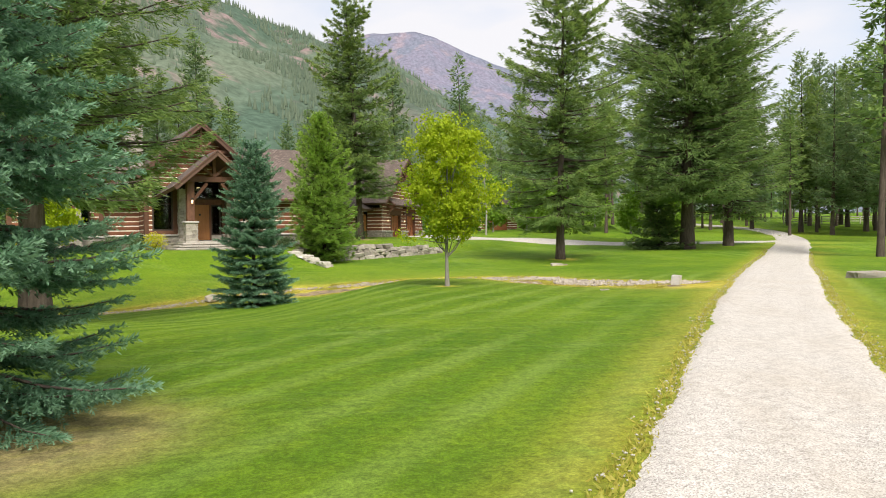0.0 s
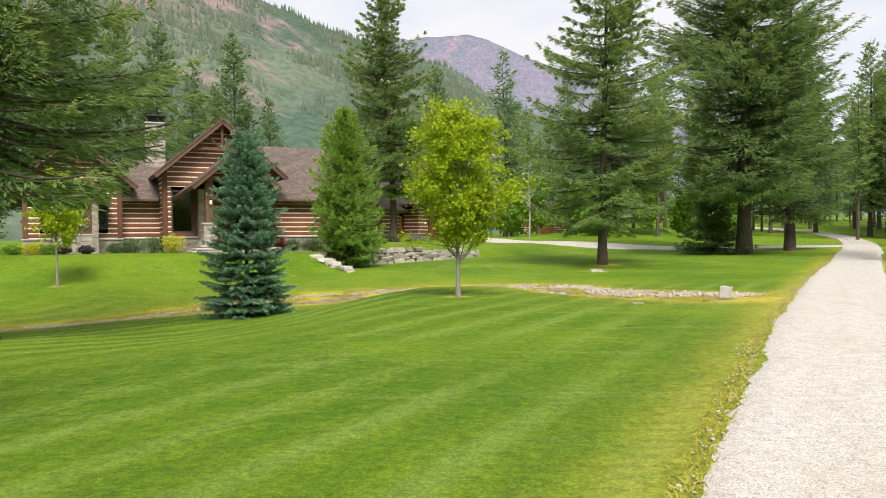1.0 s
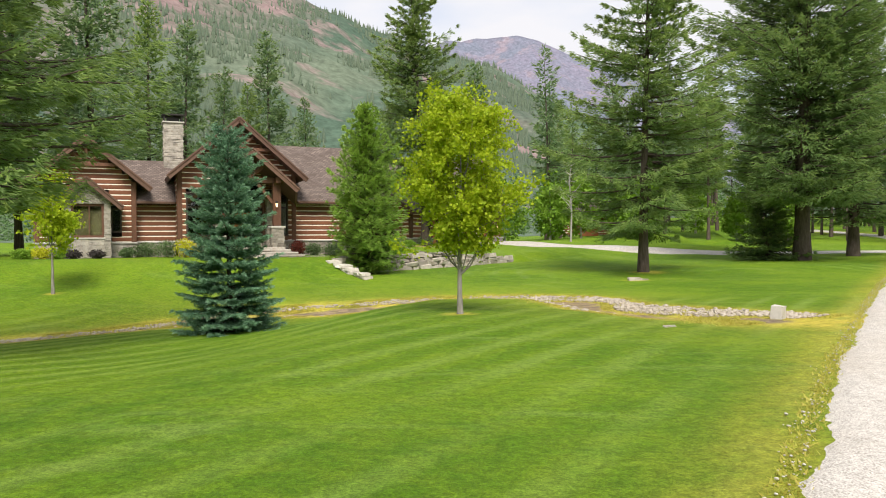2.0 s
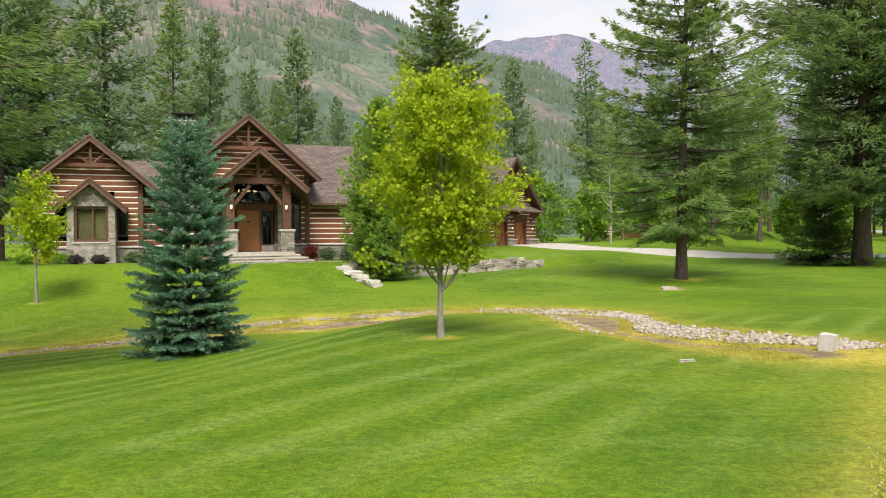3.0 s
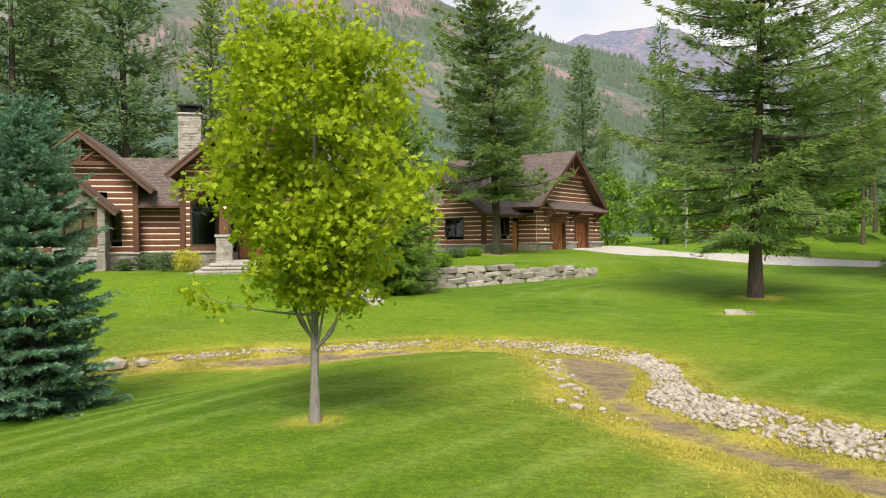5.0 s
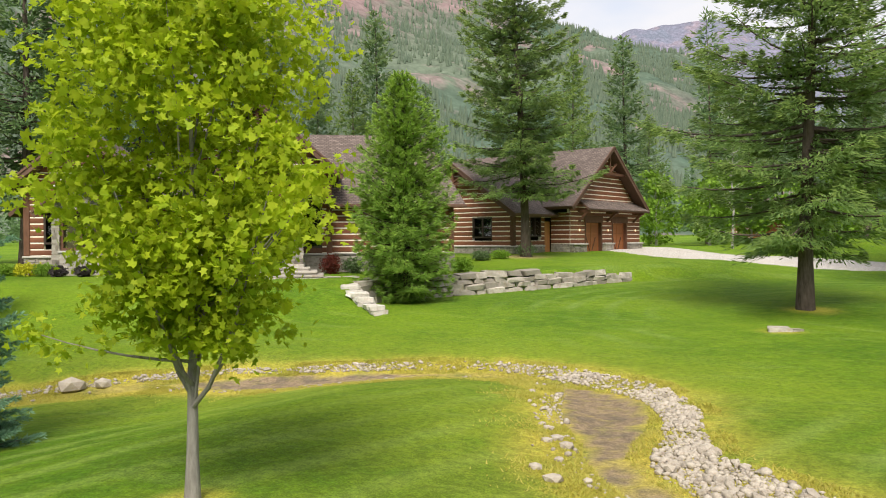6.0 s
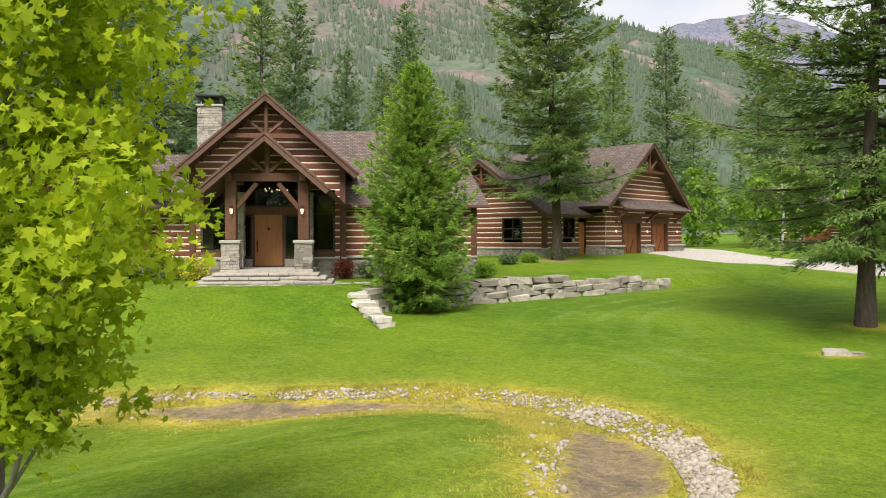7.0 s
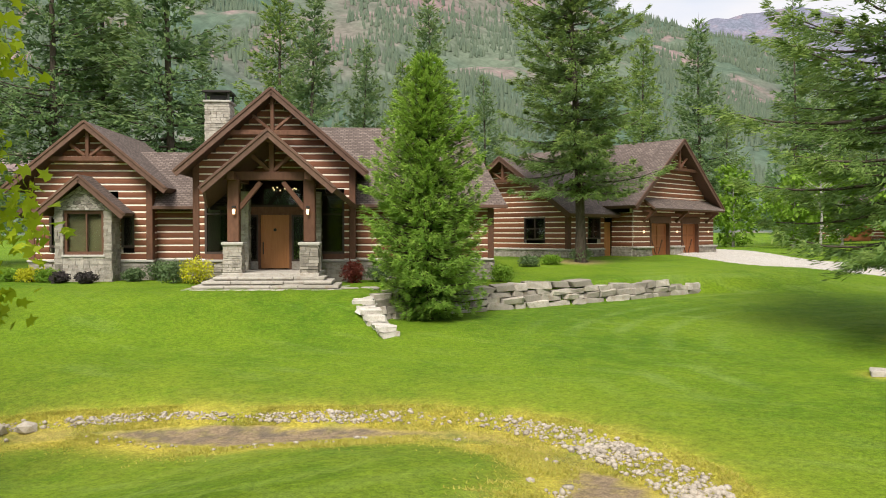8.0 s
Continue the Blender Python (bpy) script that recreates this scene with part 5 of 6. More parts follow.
plant_broadleaf("maple_sapling", -17.7, 35.7, "slim young maple with yellow-green leaves by the house", M_MAPLE, M_BARK_MAPLE,
                H=5.3, envelope=[(1.5, 0.3), (2.4, 0.95), (3.2, 1.1), (4.2, 0.8), (5.2, 0.2)], fork=1.5, seed=9, limbs=9, clusters=150, leaves=26, size=0.13, spread=0.16, trunk_r=0.06)

plant_spruce("blue_spruce", -6.6, 27.6, "dense young blue spruce standing on the lawn", gz(-6.6, 27.6) - 0.1,
             H=5.95, R=1.48, z0=0.16, seed=2, tiers=19, per=14, gap=0.075, needle=0.085, needle_w=0.022, step=0.011, power=0.42, droop=0.20, upturn=0.20, fan=0.44, jitter=0.14)
plant_spruce("blue_spruce", -4.35, 8.2, "tall blue spruce beside the drive", gz(-4.35, 8.2) - 0.1,
             H=9.0, R=1.8, z0=0.5, seed=5, tiers=22, per=12, gap=0.075, needle=0.066, needle_w=0.016, step=0.0095, power=0.6, droop=0.42, upturn=0.34, fan=0.36, jitter=0.4, bare=0.2, trunk_r=0.12)
plant_conifer("larch_tree", -7.4, 47.4, "feathery bright green larch by the dry stone wall", M_LARCH, M_BARK_FIR,
              H=9.3, R=2.5, skirt=0.5, z0=0.35, seed=8, whorls=56, per=11, density=150, twig=0.17, wide=0.034, droop=0.22, rise=0.75, power=0.58, fan=0.34, gap=0.04, hang=0.5, rough=0.7)
plant_conifer("fir_tree", 7.45, 48.9, "tall fir with open boughs and a bare lower trunk", M_FIR, M_BARK_FIR,
              H=19.0, R=4.9, z0=2.6, seed=11, whorls=38, per=8, density=135, twig=0.25, wide=0.060, droop=0.30, rise=0.6, power=0.38, fan=0.42, gap=0.24, rough=0.35, trunk_r=0.27, hang=0.32)
plant_conifer("fir_tree", -7.27, 64.5, "tall slender fir in front of the garage wing", M_FIR, M_BARK_FIR,
              H=21.5, R=4.8, z0=4.1, seed=14, whorls=42, per=7, density=130, twig=0.27, wide=0.062, droop=0.22, rise=0.6, power=0.58, fan=0.40, gap=0.14, rough=0.4, lean=-0.03, trunk_r=0.29, hang=0.32)
plant_conifer("fir_tree", 19.3, 60.5, "large dense dark fir beside the drive", M_FIR_DARK, M_BARK_FIR,
              H=30.0, R=7.0, z0=4.6, seed=17, whorls=58, per=11, density=70, twig=0.34, wide=0.078, droop=0.26, rise=0.6, power=0.40, fan=0.40, gap=0.10, rough=0.4, trunk_r=0.52, hang=0.35)
plant_conifer("fir_tree", 24.2, 66.0, "dark fir crowded against a larger fir", M_FIR_DARK, M_BARK_FIR,
              H=24.0, R=4.8, z0=3.0, seed=19, whorls=40, per=8, density=36, twig=0.44, wide=0.11, droop=0.25, rise=0.7, power=0.6, fan=0.36, gap=0.1, trunk_r=0.4)
plant_conifer("fir_sapling", 17.0, 61.5, "bushy young spruce under a large fir", M_FIR_DARK, M_BARK_FIR,
              H=4.8, R=2.5, z0=0.2, seed=21, whorls=18, per=10, density=50, twig=0.33, wide=0.09, power=0.7)
plant_conifer("fir_tree", -10.2, 20.4, "old fir whose drooping boughs hang over the lawn", M_FIR, M_BARK_FIR,
              H=17.0, R=4.9, z0=3.6, seed=23, whorls=40, per=7, density=95, twig=0.24, wide=0.048, droop=0.30, rise=0.6, power=0.55, fan=0.34, gap=0.1, trunk_r=0.36, hang=0.4)

# conifers behind the house, and the open pine wood beyond the drive
far_kinds = [conifer_meshes(H=20, R=3.6, z0=3.0, seed=31 + k, whorls=38, per=8, density=28, twig=0.40, wide=0.12, droop=0.2, rise=0.7, power=0.68, fan=0.36, gap=0.12, trunk_r=0.26, limb_from=2.6) for k in range(3)]
pine_kinds = [conifer_meshes(H=22, R=2.6, z0=7.0, seed=41 + k, whorls=26, per=6, density=14, twig=0.6, wide=0.19, droop=0.1, rise=0.7, power=0.5, fan=0.36, gap=0.2, trunk_r=0.22, limb_from=2.0) for k in range(3)]


def plant_copy(name, kinds, k, x, y, scale, turn, needle, label, group, z=None):
    trunk, crown = kinds[k % len(kinds)]
    tree = thing(name, pose(x, y, gz(x, y) - 0.1 if z is None else z, 0, 0, turn) @ Matrix.Diagonal((scale * 0.95, scale * 0.95, scale, 1)), label, "tree", group)
    for nm, me, mt in (("trunk", trunk, M_BARK_FIR), ("crown", crown, needle)):
        if not me.materials:
            me.materials.append(mt)
        ob = new(nm, me)
        ob.parent = tree
        if me.materials[0] != mt:
            ob.material_slots[0].link = "OBJECT"
            ob.material_slots[0].material = mt
    return tree


# bearing (degrees right of +y), distance from the last viewpoint, height in metres
BEHIND = [(-63, 52, 20), (-59.5, 56, 24), (-54.5, 48, 25), (-51, 52, 24), (-47, 47, 25.5), (-44.6, 62, 16), (-39.2, 60, 23), (-36.8, 56, 20.5), (-33, 60, 17.5), (-30.2, 66, 17), (-28.2, 68, 23),
          (-24, 78, 18), (-12.2, 84, 23), (-8.4, 80, 23.5), (-15.5, 96, 20), (-6.5, 96, 17), (-18, 88, 17), (-69, 48, 22), (-74, 50, 24), (-66, 40, 17)]
for k, (az, dist, hh) in enumerate(BEHIND):
    a = radians(az)
    plant_copy("fir_tree", far_kinds, k, 5.06 + dist * math.sin(a), 24.2 + dist * math.cos(a), hh / 20, k * 77, M_PINE_FAR if k % 3 else M_FIR, "tall conifer behind the house", "conifers behind the house")
r = random.Random(5)
spots = [(31, 62), (33.5, 58), (27.5, 49.0), (38, 66), (43, 70), (39.5, 88), (35, 96), (48, 78), (52, 86), (46, 95), (57, 72), (30, 100), (25, 92), (20, 96), (55, 98), (62, 90)]
while len(spots) < 150:
    p = (r.uniform(-6, 105), r.uniform(94, 185))
    if line_distance(np.array([p[0]]), np.array([p[1]]), ROAD)[0][0] > 4 and all((p[0] - q[0]) ** 2 + (p[1] - q[1]) ** 2 > 13 for q in spots) and p[0] > (p[1] - 96) * 0.1 - 4:
        spots.append(p)
for k, (x, y) in enumerate(spots[3:]):
    plant_copy("pine_tree", pine_kinds, k, x, y, r.uniform(0.7, 1.1), r.uniform(0, 360), M_PINE_FAR if k % 2 else M_FIR, "slender pine in the open wood beyond the drive", "pine wood")
for k, (az, dist, hh) in enumerate([(25.2, 104, 23), (26.3, 118, 25), (27.2, 98, 20), (28.0, 124, 25), (29.0, 108, 24), (30.2, 96, 22), (31.2, 116, 24), (25.8, 132, 24), (27.7, 138, 26), (29.6, 134, 25), (22.0, 112, 21), (20.6, 120, 20), (32.5, 104, 22), (34, 112, 24)]):
    a = radians(az)
    plant_copy("fir_tree", far_kinds, k, dist * math.sin(a), 1.4 + dist * math.cos(a), hh / 20, k * 61, M_PINE_FAR if k % 3 else M_FIR, "tall conifer at the edge of the wood beyond the drive", "conifers beyond the drive")
plant_copy("pine_tree", pine_kinds, 1, 27.0, 47.9, 1.05, 40, M_FIR, "tall pine with a pale bare trunk beside the drive", "pine wood")

# leafy thicket beyond the garage
THICKET = [(2.5, 92, 6.5), (6, 96, 7), (10, 94, 6), (14, 98, 7.5), (3, 99, 8), (19, 97, 6), (24, 99, 5.5), (-3, 100, 8), (12, 88, 3.5), (29, 97, 5)]
for k, (x, y, hh) in enumerate(THICKET):
    q = hh / 6
    plant_broadleaf("aspen_tree", x, y, "leafy light green tree at the wood's edge", M_ASPEN, M_BARK_PALE, "thicket beyond the garage",
                    H=hh, envelope=[(0.4, 0.7 * q), (1.5 * q, 1.6 * q), (3 * q, 1.9 * q), (4.6 * q, 1.3 * q), (6 * q, 0.3)], fork=0.5, seed=50 + k, limbs=7, clusters=120, leaves=20, size=0.34, spread=0.36, trunk_r=0.12)


def shrub(x, y, w, h, leaf, seed, label, size=0.07, count=1500, name="shrub"):
    rr = np.random.default_rng(seed)
    p = rr.normal(0, 1, (count, 3))
    p /= np.linalg.norm(p, axis=1, keepdims=True)
    p *= (rr.random((count, 1)) ** 0.4) * (1 + 0.25 * np.sin(p[:, :1] * 7 + seed) * np.cos(p[:, 1:2] * 6))
    p = p * (w / 2, w / 2, h / 2) + (0, 0, h * 0.48)
    p = p[p[:, 2] > 0.0]
    v, f = leaf_cards(p, size * rr.uniform(0.6, 1.4, len(p)), rr, 0.7)
    stems = [tube(np.array([(0, 0, -0.05), (0.4 * w * math.cos(k) * 0.5, 0.4 * w * math.sin(k) * 0.5, h * 0.5)]), (0.015, 0.006), 4) for k in range(7)]
    ob = thing(name, pose(x, y, gz(x, y) - 0.02), label, "shrub", "foundation planting")
    link_mesh("stems", raw_mesh("stems", *joined(stems)), M_BARK_FIR, ob)
    link_mesh("foliage", raw_mesh("foliage", v, f), leaf, ob)


def by_house(u, v):
    return HOUSE.x + U[0] * u + V[0] * v, HOUSE.y + U[1] * u + V[1] * v


for k, (u, v, w, h, leaf, label) in enumerate([
        (-2.95, -1.0, 1.5, 1.1, M_YELLOW, "bushy shrub covered in yellow flowers by the porch"), (-3.9, -0.6, 1.2, 1.0, M_SHRUB, "soft green shrub by the stone base"),
        (-4.9, 1.2, 1.5, 0.9, M_SHRUB, "grey-green shrub by the stone base"), (-5.9, 0.6, 0.9, 0.6, M_SHRUB, "low shrub by the stone base"),
        (-7.4, -0.5, 0.85, 0.5, M_PLUM, "low dark plum shrub under the bay"), (-8.5, -0.35, 0.75, 0.5, M_PLUM, "low dark plum shrub under the bay"),
        (-9.2, 0.3, 1.1, 0.6, M_ASPEN, "bright green clump by the gabled wing"), (-10.0, 0.5, 1.2, 0.65, M_YELLOW, "yellow flowering clump by the wing"), (-11.0, 0.8, 1.1, 0.6, M_ASPEN, "bright green clump by the wing"),
        (3.25, -0.75, 0.95, 0.95, M_RED, "round dark red barberry beside the steps"), (4.3, -0.1, 1.1, 0.8, M_SHRUB, "green shrub by the stone base"), (5.6, 0.1, 1.4, 0.8, M_SHRUB, "green shrub by the stone base"),
        (7.4, 0.1, 1.2, 0.7, M_SHRUB, "green shrub by the stone base"), (9.4, -0.2, 1.0, 0.8, M_ASPEN, "light green shrub at the corner"),
        (11.8, 6.5, 1.1, 0.6, M_SHRUB, "low shrub by the garage wing"), (13.2, 7.6, 1.2, 0.6, M_ASPEN, "low bright shrub by the garage wing"), (15.2, 9.3, 1.2, 0.9, M_SHRUB, "shrub beside the garage wing")]):
    x, y = by_house(u, v)
    shrub(x, y, w, h, leaf, 70 + k, label)


# dead snag in the thicket, and the wood that closes the view
snag = thing("dead_snag", pose(4.5, 84.0, gz(4.5, 84.0)), "bare bleached dead tree in the thicket", "tree")
rr = np.random.default_rng(8)
pieces = [tube(np.array([(0, 0, 0), (0.1, 0, 3), (-0.1, 0.1, 6), (0.1, 0, 8.2)]), (0.11, 0.08, 0.05, 0.015), 6)]
for k in range(26):
    h0 = rr.uniform(2.5, 7.6)
    a = rr.uniform(0, math.tau)
    p0 = np.array((0, 0, h0))
    p1 = p0 + np.array((math.cos(a), math.sin(a), rr.uniform(0.3, 1.4))) * rr.uniform(0.5, 1.3)
    pieces.append(tube(np.array([p0, (p0 + p1) / 2 + rr.normal(0, 0.08, 3), p1]), (0.03, 0.02, 0.008), 4))
link_mesh("trunk", raw_mesh("trunk", *joined(pieces)), M_BARK_PALE, snag)


def forest_belt(count):
    """A deep stand of conifers far behind everything and an added one behind the viewpoint, joined."""
    rr = np.random.default_rng(64)
    crowns = []
    for k in range(4):
        _, me = conifer_meshes(H=20, R=3.4, z0=2.0, seed=80 + k, whorls=20, per=5, density=5, twig=1.25, wide=0.5, power=0.65, fan=0.4, gap=0.1)
        co = np.empty(len(me.vertices) * 3, np.float32)
        me.vertices.foreach_get("co", co)
        crowns.append(co.reshape(-1, 3))
    out = []
    for k in range(count):
        # the far valley ahead, and unseen trees added behind to darken window reflections
        az, dist = (radians(rr.uniform(-85, 62)), rr.uniform(175, 300)) if k % 5 < 3 else (radians(rr.uniform(75, 262)), rr.uniform(62, 125))
        x, y, q = dist * math.sin(az), 20 + dist * math.cos(az), rr.uniform(0.55, 1.05)
        t = rr.uniform(0, 6.28)
        c = crowns[k % 4]
        out.append(np.stack((x + q * (c[:, 0] * math.cos(t) - c[:, 1] * math.sin(t)), y + q * (c[:, 0] * math.sin(t) + c[:, 1] * math.cos(t)), q * c[:, 2] + gz(x, y)), -1))
    v = np.concatenate(out)
    tagged(link_mesh("forest_belt", raw_mesh("forest_belt", v, np.arange(len(v)).reshape(-1, 4)), M_PINE_FAR), "distant conifer wood at the valley's edge, plus unseen trees added behind the viewpoint", "forest", "", "stuff")


forest_belt(430)

# log shed and a rail fence at the wood's edge
shed = thing("log_shed", pose(6.9, 106.5, gz(6.9, 106.5), 0, 0, 8), "small log shed with a cedar door at the wood's edge", "shed")
sf = Face((-3.2, 0), (1, 0))
log_wall(shed, sf, 0, 6.4, 0.25, 2.9, [(2.6, 5.0, 0, 2.3)], 0.32)
slab_part(shed, "shed_door", sf, 2.6, 5.0, 0.1, 2.3, -0.15, -0.08, M_GDOOR, 0.01, "closed cedar shed door")
log_wall(shed, Face((3.2, 0), (0, 1)), 0, 5, 0.25, 2.9, (), 0.32)
log_wall(shed, Face((-3.2, 5), (0, -1)), 0, 5, 0.25, 2.9, (), 0.32)
slab(shed, "roof", (-3.8, -0.7, 2.7), (3.8, -0.7, 2.7), (3.8, 2.5, 4.6), (-3.8, 2.5, 4.6), 0.15)
slab(shed, "roof", (3.8, 5.7, 2.7), (-3.8, 5.7, 2.7), (-3.8, 2.5, 4.6), (3.8, 2.5, 4.6), 0.15)
fence = thing("rail_fence", Matrix.Identity(4), "weathered grey post and rail fence", "fence")
fp = [(58 + 3.0 * k, 131 - 0.5 * k) for k in range(14)]
for k, (x, y) in enumerate(fp):
    beam(fence, "post", (x, y, gz(x, y) - 0.2), (x, y, gz(x, y) + 1.35), 0.16, 0.16, M_BARK_PALE, (0, 1, 0.01))
    if k:
        px_, py_ = fp[k - 1]
        for h in (0.45, 0.85, 1.2):
            beam(fence, "rail", (px_, py_, gz(px_, py_) + h), (x, y, gz(x, y) + h), 0.07, 0.13, M_BARK_PALE)

# ---- stones ----
def boulder_mesh(seed, size, blocky=0.5):
    """A rounded or blocky stone of about that size."""
    r = np.random.default_rng(seed)
    bm = bmesh.new()
    if blocky > 0.6:
        bmesh.ops.create_cube(bm, size=1)
        bmesh.ops.bevel(bm, geom=bm.edges[:], offset=0.09, segments=1, affect="EDGES")
        for v in bm.verts:
            v.co += Vector(r.normal(0, 0.06, 3))
    else:
        bmesh.ops.create_icosphere(bm, subdivisions=1, radius=0.5)
        for v in bm.verts:
            v.co *= 1 + r.normal(0, 0.10)
    for v in bm.verts:
        v.co = Vector((v.co.x * size[0], v.co.y * size[1], v.co.z * size[2]))
    me = bpy.data.meshes.new("stone")
    bm.to_mesh(me)
    bm.free()
    return me


STONES = [boulder_mesh(k, (1, 1, 1), 1.0) for k in range(8)]
for me in STONES:
    me.materials.append(M_WALLSTONE)


def along_line(line, s):
    cum = np.r_[0, np.cumsum(np.hypot(*np.diff(line, axis=0).T))]
    p = np.array([np.interp(s, cum, line[:, k]) for k in (0, 1)])
    e = np.array([np.interp(min(s + 0.2, cum[-1]), cum, line[:, k]) - np.interp(max(s - 0.2, 0), cum, line[:, k]) for k in (0, 1)])
    return p, math.degrees(math.atan2(e[1], e[0])), cum[-1]


def dry_wall(name, line, heights, label, seed, long, course=0.24, mat=None):
    """Courses of big quarry blocks along a line; heights gives (along, top above the foot)."""
    rr = random.Random(seed)
    total = along_line(line, 0)[2]
    wall = thing(name, Matrix.Identity(4), label, "stone wall")
    lv = 0
    while lv * course < max(h for _, h in heights):
        s = rr.uniform(-0.3, 0.0)
        while s < total:
            w = long * rr.uniform(0.55, 1.5)
            mid = min(max(s + w / 2, 0), total)
            h_here = np.interp(mid, [q[0] for q in heights], [q[1] for q in heights])
            if lv * course < h_here - 0.06:
                p, ang, _ = along_line(line, mid)
                a = radians(ang)
                foot = min(gz(p[0] + 0.6 * math.sin(a) * k, p[1] - 0.6 * math.cos(a) * k) for k in (-0.2, 1.0))
                hgt = course * rr.uniform(0.8, 1.3)
                ob = new("stone", rr.choice(STONES))
                ob.parent = wall
                if mat:
                    ob.material_slots[0].link = "OBJECT"
                    ob.material_slots[0].material = mat
                back = 0.07 * lv
                ob.matrix_basis = pose(p[0] - math.sin(a) * (back - 0.12 + rr.uniform(-0.05, 0.05)), p[1] + math.cos(a) * (back - 0.12), foot + lv * course + hgt / 2 - 0.05,
                                       rr.uniform(-4, 4), rr.uniform(-5, 5), ang + rr.uniform(-9, 9)) @ Matrix.Diagonal((w * 0.965, 0.62 * rr.uniform(0.9, 1.2), hgt * 0.99, 1))
            s += w
        lv += 1
    return wall


dry_wall("dry_stone_wall", WALL, [(0, 0.8), (4, 0.85), (10, 0.78), (13, 0.66), (15, 0.5), (16.5, 0.36)], "dry-laid wall of big weathered grey quarry blocks", 3, 0.85)
dry_wall("dry_stone_stub", STUB[::-1], [(0, 0.22), (1.0, 0.45), (2.4, 0.75), (4, 0.9)], "stepped stub wall of pale quarry blocks in the bank", 7, 0.5, 0.17, M_STUBSTONE)


def single_stone(name, x, y, size, turn, seed, mat, label, sink=0.05, blocky=0.8, tilt=0):
    me = boulder_mesh(seed, size, blocky)
    me.materials.append(mat)
    ob = new(name, me)
    ob.matrix_basis = pose(x, y, gz(x, y) + size[2] / 2 - sink, tilt, 0, turn)
    return tagged(ob, label, "stone", "loose stones")


single_stone("marker_stone", 7.2, 24.85, (0.34, 0.25, 0.36), 62, 91, M_LOOSE, "pale squared block at the creek's head", 0.06, 0.8, 6)
single_stone("flat_stone", 6.2, 43.45, (0.62, 0.4, 0.17), 15, 92, M_WALLSTONE, "flat pale slab lying in the lawn")
single_stone("flat_stone", 6.65, 43.65, (0.34, 0.28, 0.12), 40, 93, M_WALLSTONE, "small flat stone lying in the lawn")
single_stone("flat_stone", 13.6, 25.7, (1.25, 0.6, 0.25), 5, 94, M_WALLSTONE, "long grey stone beside the drive")
single_stone("creek_boulder", -9.9, 33.45, (0.72, 0.5, 0.42), 20, 95, M_CREEKSTONE, "pale boulder at the creek's bend", 0.06, 0.4)
single_stone("creek_boulder", -9.35, 33.85, (0.45, 0.35, 0.3), 70, 96, M_CREEKSTONE, "pale boulder at the creek's bend", 0.06, 0.4)
single_stone("flat_stone", 4.7, 23.55, (0.27, 0.14, 0.06), 20, 97, M_SLAB, "small pale stone flush with the lawn", 0.03)


def cobble_mesh(seed):
    """An angular river cobble of unit size."""
    r = np.random.default_rng(seed)
    bm = bmesh.new()
    bmesh.ops.create_icosphere(bm, subdivisions=1, radius=0.5)
    for v in bm.verts:
        v.co *= 1 + r.normal(0, 0.13)
    me = bpy.data.meshes.new("stone")
    bm.to_mesh(me)
    bm.free()
    me.materials.append(M_CREEKSTONE)
    return me


COBBLES = [cobble_mesh(300 + k) for k in range(9)]


def creek_places(rr, n, stretch):
    """Where cobbles lie: mostly heaped on the far bank, some strewn along the near edge of the bed."""
    s = rr.uniform(*stretch, n * 6)
    far = rr.random(len(s)) < 0.92
    clump = 0.55 + 0.7 * np.sin(s * 2.3) * np.sin(s * 0.83 + 1)
    near_thick = np.interp(s, RUN, BED) * 1.2 + 0.12
    keep = rr.random(len(s)) < np.where(far, np.interp(s, RUN, THICK) * np.clip(clump + 0.25, 0.2, 1), near_thick * clump * smooth(3, 5, s))
    s, far = s[keep][:n], far[keep][:n]
    lo, hi = np.interp(s, RUN, NIGH), np.interp(s, RUN, WIDE)
    off = np.where(far, -(lo + (hi - lo) * rr.beta(1.5, 1.5, len(s))), np.interp(s, RUN, BED) + np.abs(rr.normal(0.2, 0.16, len(s))))
    p = np.stack([np.interp(s, RUN, STREAM[:, k]) for k in (0, 1)], -1)
    q = np.stack([np.interp(s + 0.4, RUN, STREAM[:, k]) - np.interp(s - 0.4, RUN, STREAM[:, k]) for k in (0, 1)], -1)
    q /= np.hypot(q[:, 0], q[:, 1])[:, None]
    return p + np.stack((-q[:, 1], q[:, 0]), -1) * off[:, None]


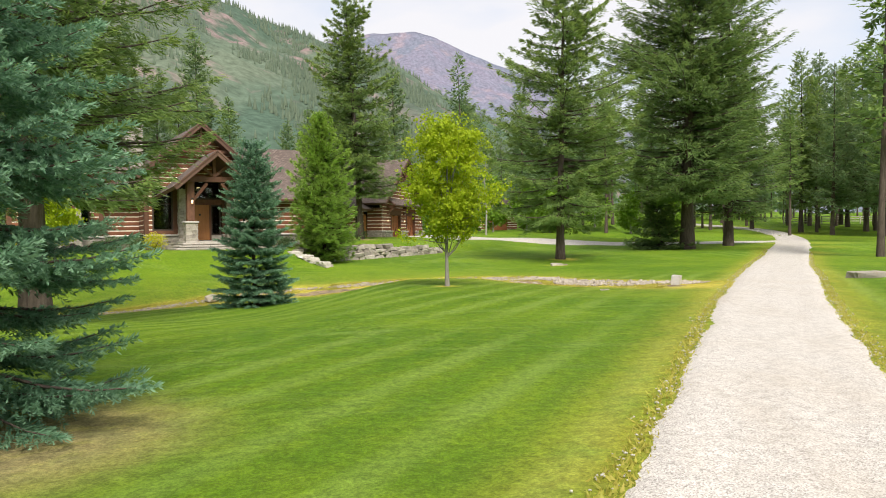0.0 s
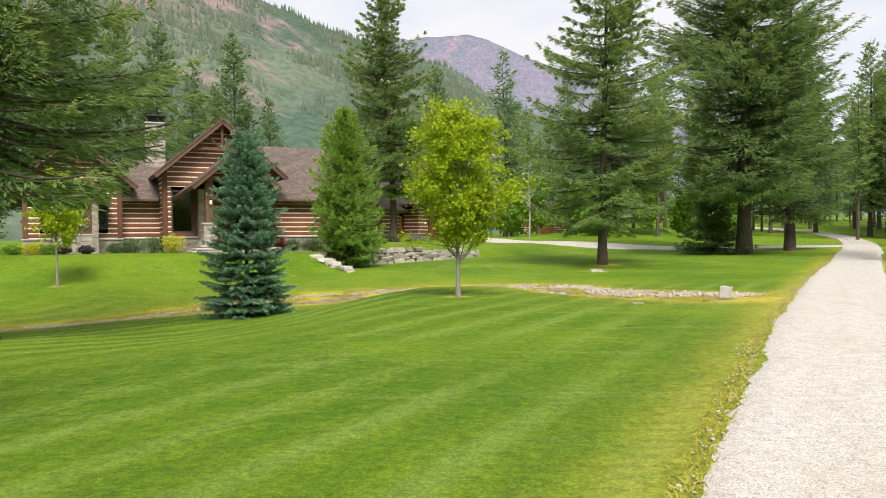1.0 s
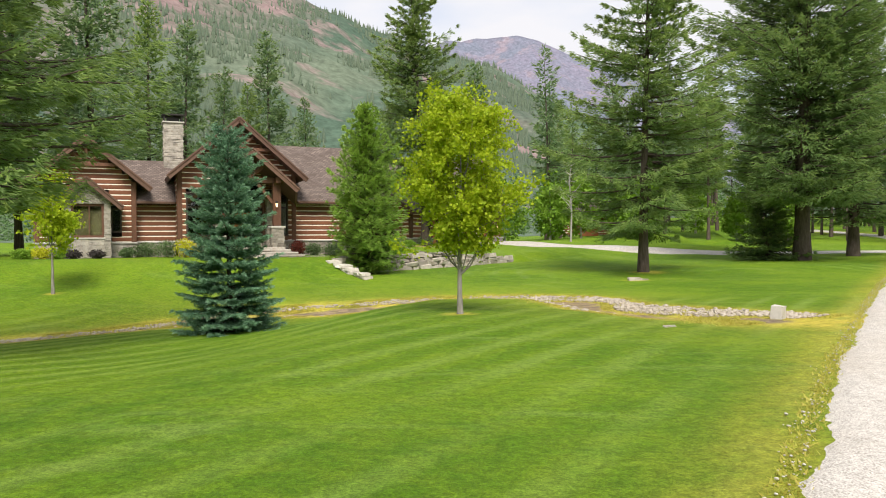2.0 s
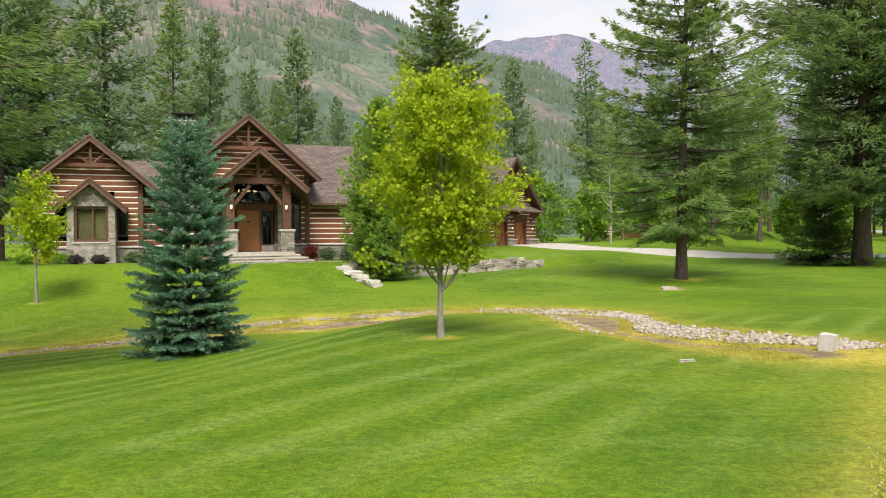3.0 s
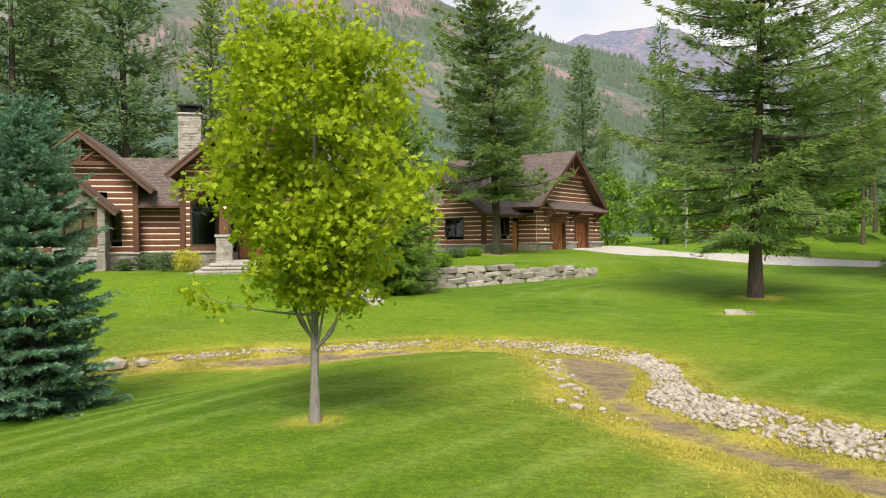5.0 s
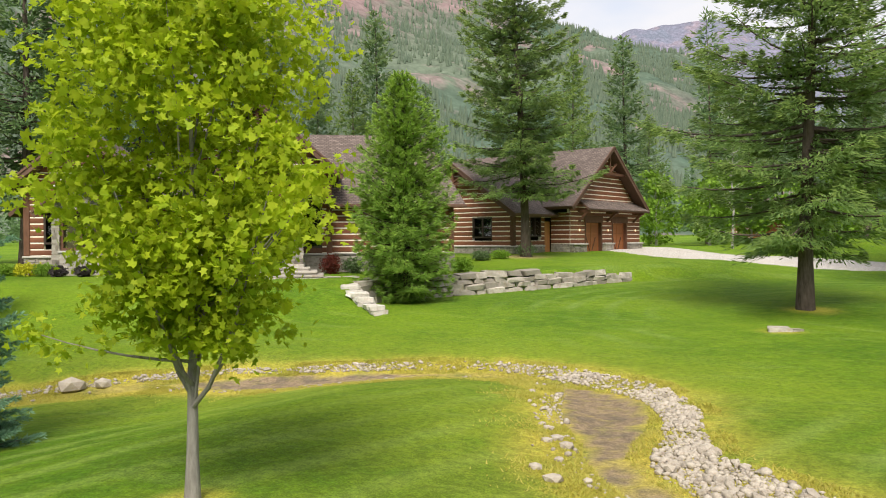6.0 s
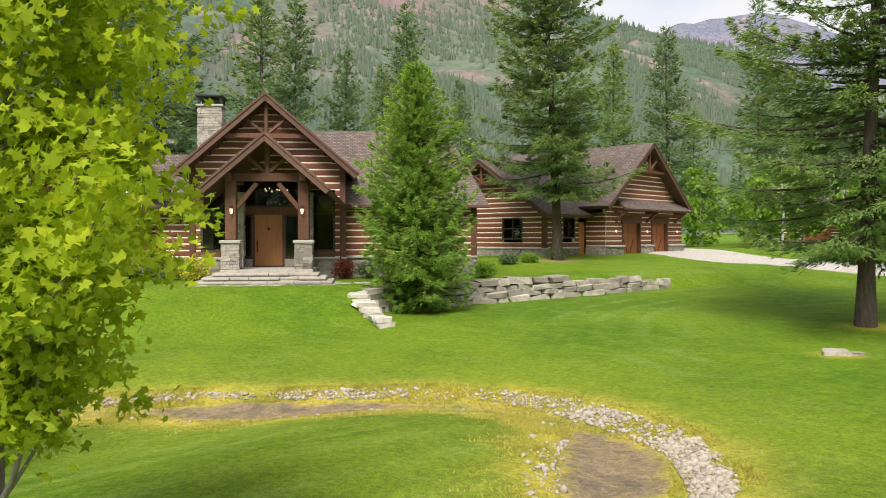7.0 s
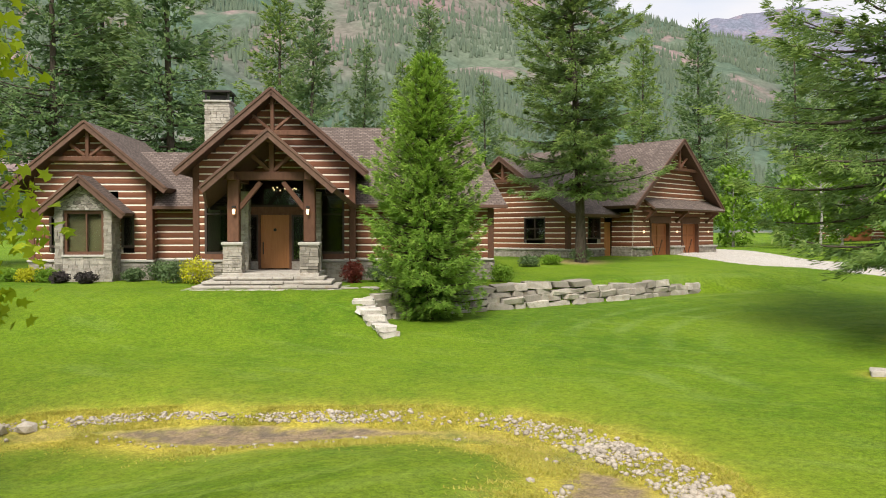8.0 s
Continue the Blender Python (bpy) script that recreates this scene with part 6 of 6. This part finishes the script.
def creek_stones(count):
    """Cobbles along the dry creek: the larger, nearer ones each on their own, the small and far ones joined."""
    rr = np.random.default_rng(77)
    bank = thing("stone_bank", Matrix.Identity(4), "bank of loose pale cobbles lining the dry creek", "stones")
    for k, (x, y) in enumerate(creek_places(rr, 290, (0.6, 13.0))):
        w = float(np.clip(rr.lognormal(-2.25, 0.28), 0.08, 0.2))
        ob = new("stone", COBBLES[k % 9])
        ob.parent = bank
        ob.matrix_basis = pose(x, y, gz(x, y) + 0.22 * w, rr.uniform(-25, 25), rr.uniform(-25, 25), rr.uniform(0, 360)) @ Matrix.Diagonal((w, w * rr.uniform(0.6, 0.95), w * rr.uniform(0.45, 0.75), 1))
    p = np.concatenate((creek_places(rr, int(count * 0.6), (0.3, 13.0)), creek_places(rr, int(count * 0.4), (13.0, RUN[-1] * 0.86))))
    n = len(p)
    shapes = [np.array([v.co[:] for v in me.vertices]) for me in COBBLES]
    bf = np.array([q.vertices[:] for q in COBBLES[0].polygons])
    size = np.clip(rr.lognormal(-2.95, 0.45, n), 0.03, 0.14)
    z = ground(p[:, 0], p[:, 1]) + size * 0.2
    base = np.stack(shapes)[rr.integers(0, 9, n)]
    v = base * (size[:, None] * rr.uniform(0.7, 1.3, (n, 3)) * (1, 1, 0.7))[:, None]
    t = rr.uniform(0, 6.28, n)
    c, w = np.cos(t)[:, None], np.sin(t)[:, None]
    v = np.stack((v[..., 0] * c - v[..., 1] * w + p[:, :1], v[..., 0] * w + v[..., 1] * c + p[:, 1:], v[..., 2] + z[:, None]), -1)
    f = bf[None] + (np.arange(n) * base.shape[1])[:, None, None]
    link_mesh("cobbles", raw_mesh("cobbles", v.reshape(-1, 3), f.reshape(-1, 3)), M_CREEKSTONE, bank)


creek_stones(8500)


def grass_tufts(name, count, place, h, mat, label):
    """Upright blades in tufts, joined."""
    rr = np.random.default_rng(len(name))
    p = place(rr, count)
    n = len(p)
    hh = h * rr.uniform(0.5, 1.4, n)
    t = rr.uniform(0, 6.28, n)
    w = 0.012 + hh * 0.05
    side = np.stack((np.cos(t) * w, np.sin(t) * w, 0 * t), -1)
    tip = np.stack((rr.normal(0, 0.8, n) * hh, rr.normal(0, 0.8, n) * hh, hh), -1)
    v = np.stack((p - side, p + side, p + tip), 1).reshape(-1, 3)
    tagged(link_mesh(name, raw_mesh(name, v, np.arange(3 * n).reshape(n, 3)), mat), label, "grass", "", "stuff")


def creek_side(rr, count):
    """Both grassy margins of the creek, thick between bed and cobbles."""
    s = rr.uniform(0, RUN[-1] * 0.86, count)
    p = np.stack([np.interp(s, RUN, STREAM[:, k]) for k in (0, 1)], -1)
    q = np.stack([np.interp(s + 0.3, RUN, STREAM[:, k]) - np.interp(s - 0.3, RUN, STREAM[:, k]) for k in (0, 1)], -1)
    q /= np.hypot(q[:, 0], q[:, 1])[:, None]
    bed = np.interp(s, RUN, BED) + 0.03
    off = np.where(rr.random(count) < 0.6, -(bed + (np.interp(s, RUN, WIDE) + 0.3 - bed) * rr.random(count)), bed + 0.45 * np.abs(rr.normal(0, 1, count)))
    p = p + np.stack((-q[:, 1], q[:, 0]), -1) * off[:, None]
    keep = np.sin(p[:, 0] * 2.3) + np.sin(p[:, 1] * 2.9 + 1) + rr.normal(0, 0.7, count) > -0.2
    p = p[keep]
    return np.concatenate((p, ground(p[:, 0], p[:, 1])[:, None] - 0.01), -1)


grass_tufts("creek_grass", 240000, creek_side, 0.042, M_DRYGRASS, "dry yellow grass fringing the creek")



def road_edge(rr, count):
    """Points along both ragged edges of the drive."""
    cum = np.r_[0, np.cumsum(np.hypot(*np.diff(ROAD, axis=0).T))]
    s = 6 + 62 * rr.random(count) ** 1.4
    p = np.stack([np.interp(s, cum, ROAD[:, k]) for k in (0, 1)], -1)
    q = np.stack([np.interp(s + 0.5, cum, ROAD[:, k]) - np.interp(s - 0.5, cum, ROAD[:, k]) for k in (0, 1)], -1)
    q /= np.hypot(q[:, 0], q[:, 1])[:, None]
    off = np.where(rr.random(count) < 0.5, -1, 1) * (road_half(s) + 0.02 + rr.normal(0, 0.07, count))
    p = p + np.stack((-q[:, 1], q[:, 0]), -1) * off[:, None]
    return np.concatenate((p, ground(p[:, 0], p[:, 1])[:, None]), -1)


def edge_gravel(count):
    """Loose stones spilt along the drive's edges, joined."""
    rr = np.random.default_rng(21)
    base = boulder_mesh(6, (1, 1, 1), 0.0)
    bv = np.array([v.co[:] for v in base.vertices])
    bf = np.array([p.vertices[:] for p in base.polygons])
    p = road_edge(rr, count)
    size = np.clip(rr.lognormal(-4.0, 0.4, count), 0.012, 0.04)
    v = bv[None] * size[:, None, None] * rr.uniform(0.7, 1.3, (count, 1, 3)) * (1, 1, 0.7) + p[:, None] + np.array((0, 0, 0.02))
    f = bf[None] + (np.arange(count) * len(bv))[:, None, None]
    tagged(link_mesh("edge_gravel", raw_mesh("edge_gravel", v.reshape(-1, 3), f.reshape(-1, 3)), M_LOOSE), "loose gravel along the drive's edge", "gravel", "", "stuff")


edge_gravel(2200)
grass_tufts("verge_grass", 16000, road_edge, 0.035, M_DRYGRASS, "ragged grass creeping over the drive's edge")

for k, (x, y, w) in enumerate([(2.55, 30.7, 0.2), (2.4, 30.9, 0.15), (2.8, 30.2, 0.24), (3.0, 29.9, 0.26), (2.9, 28.6, 0.2), (3.2, 28.2, 0.26), (2.7, 30.0, 0.2), (3.05, 29.2, 0.18), (1.5, 33.7, 0.16)]):
    single_stone("lawn_stone", x, y, (w, w * 0.8, w * 0.5), 40 * k, 240 + k, M_CREEKSTONE, "small pale stone strayed onto the grass", 0.03, 0.3)
for k, (u, v) in enumerate([(3.3, -4.0), (4.0, -3.6), (4.8, -3.3), (5.7, -3.1)]):
    x, y = by_house(u, v)
    single_stone("stepping_stone", x, y, (0.62, 0.46, 0.08), 31 + 12 * k, 260 + k, M_SLAB, "flat stepping stone set in the lawn", 0.045, 0.9)
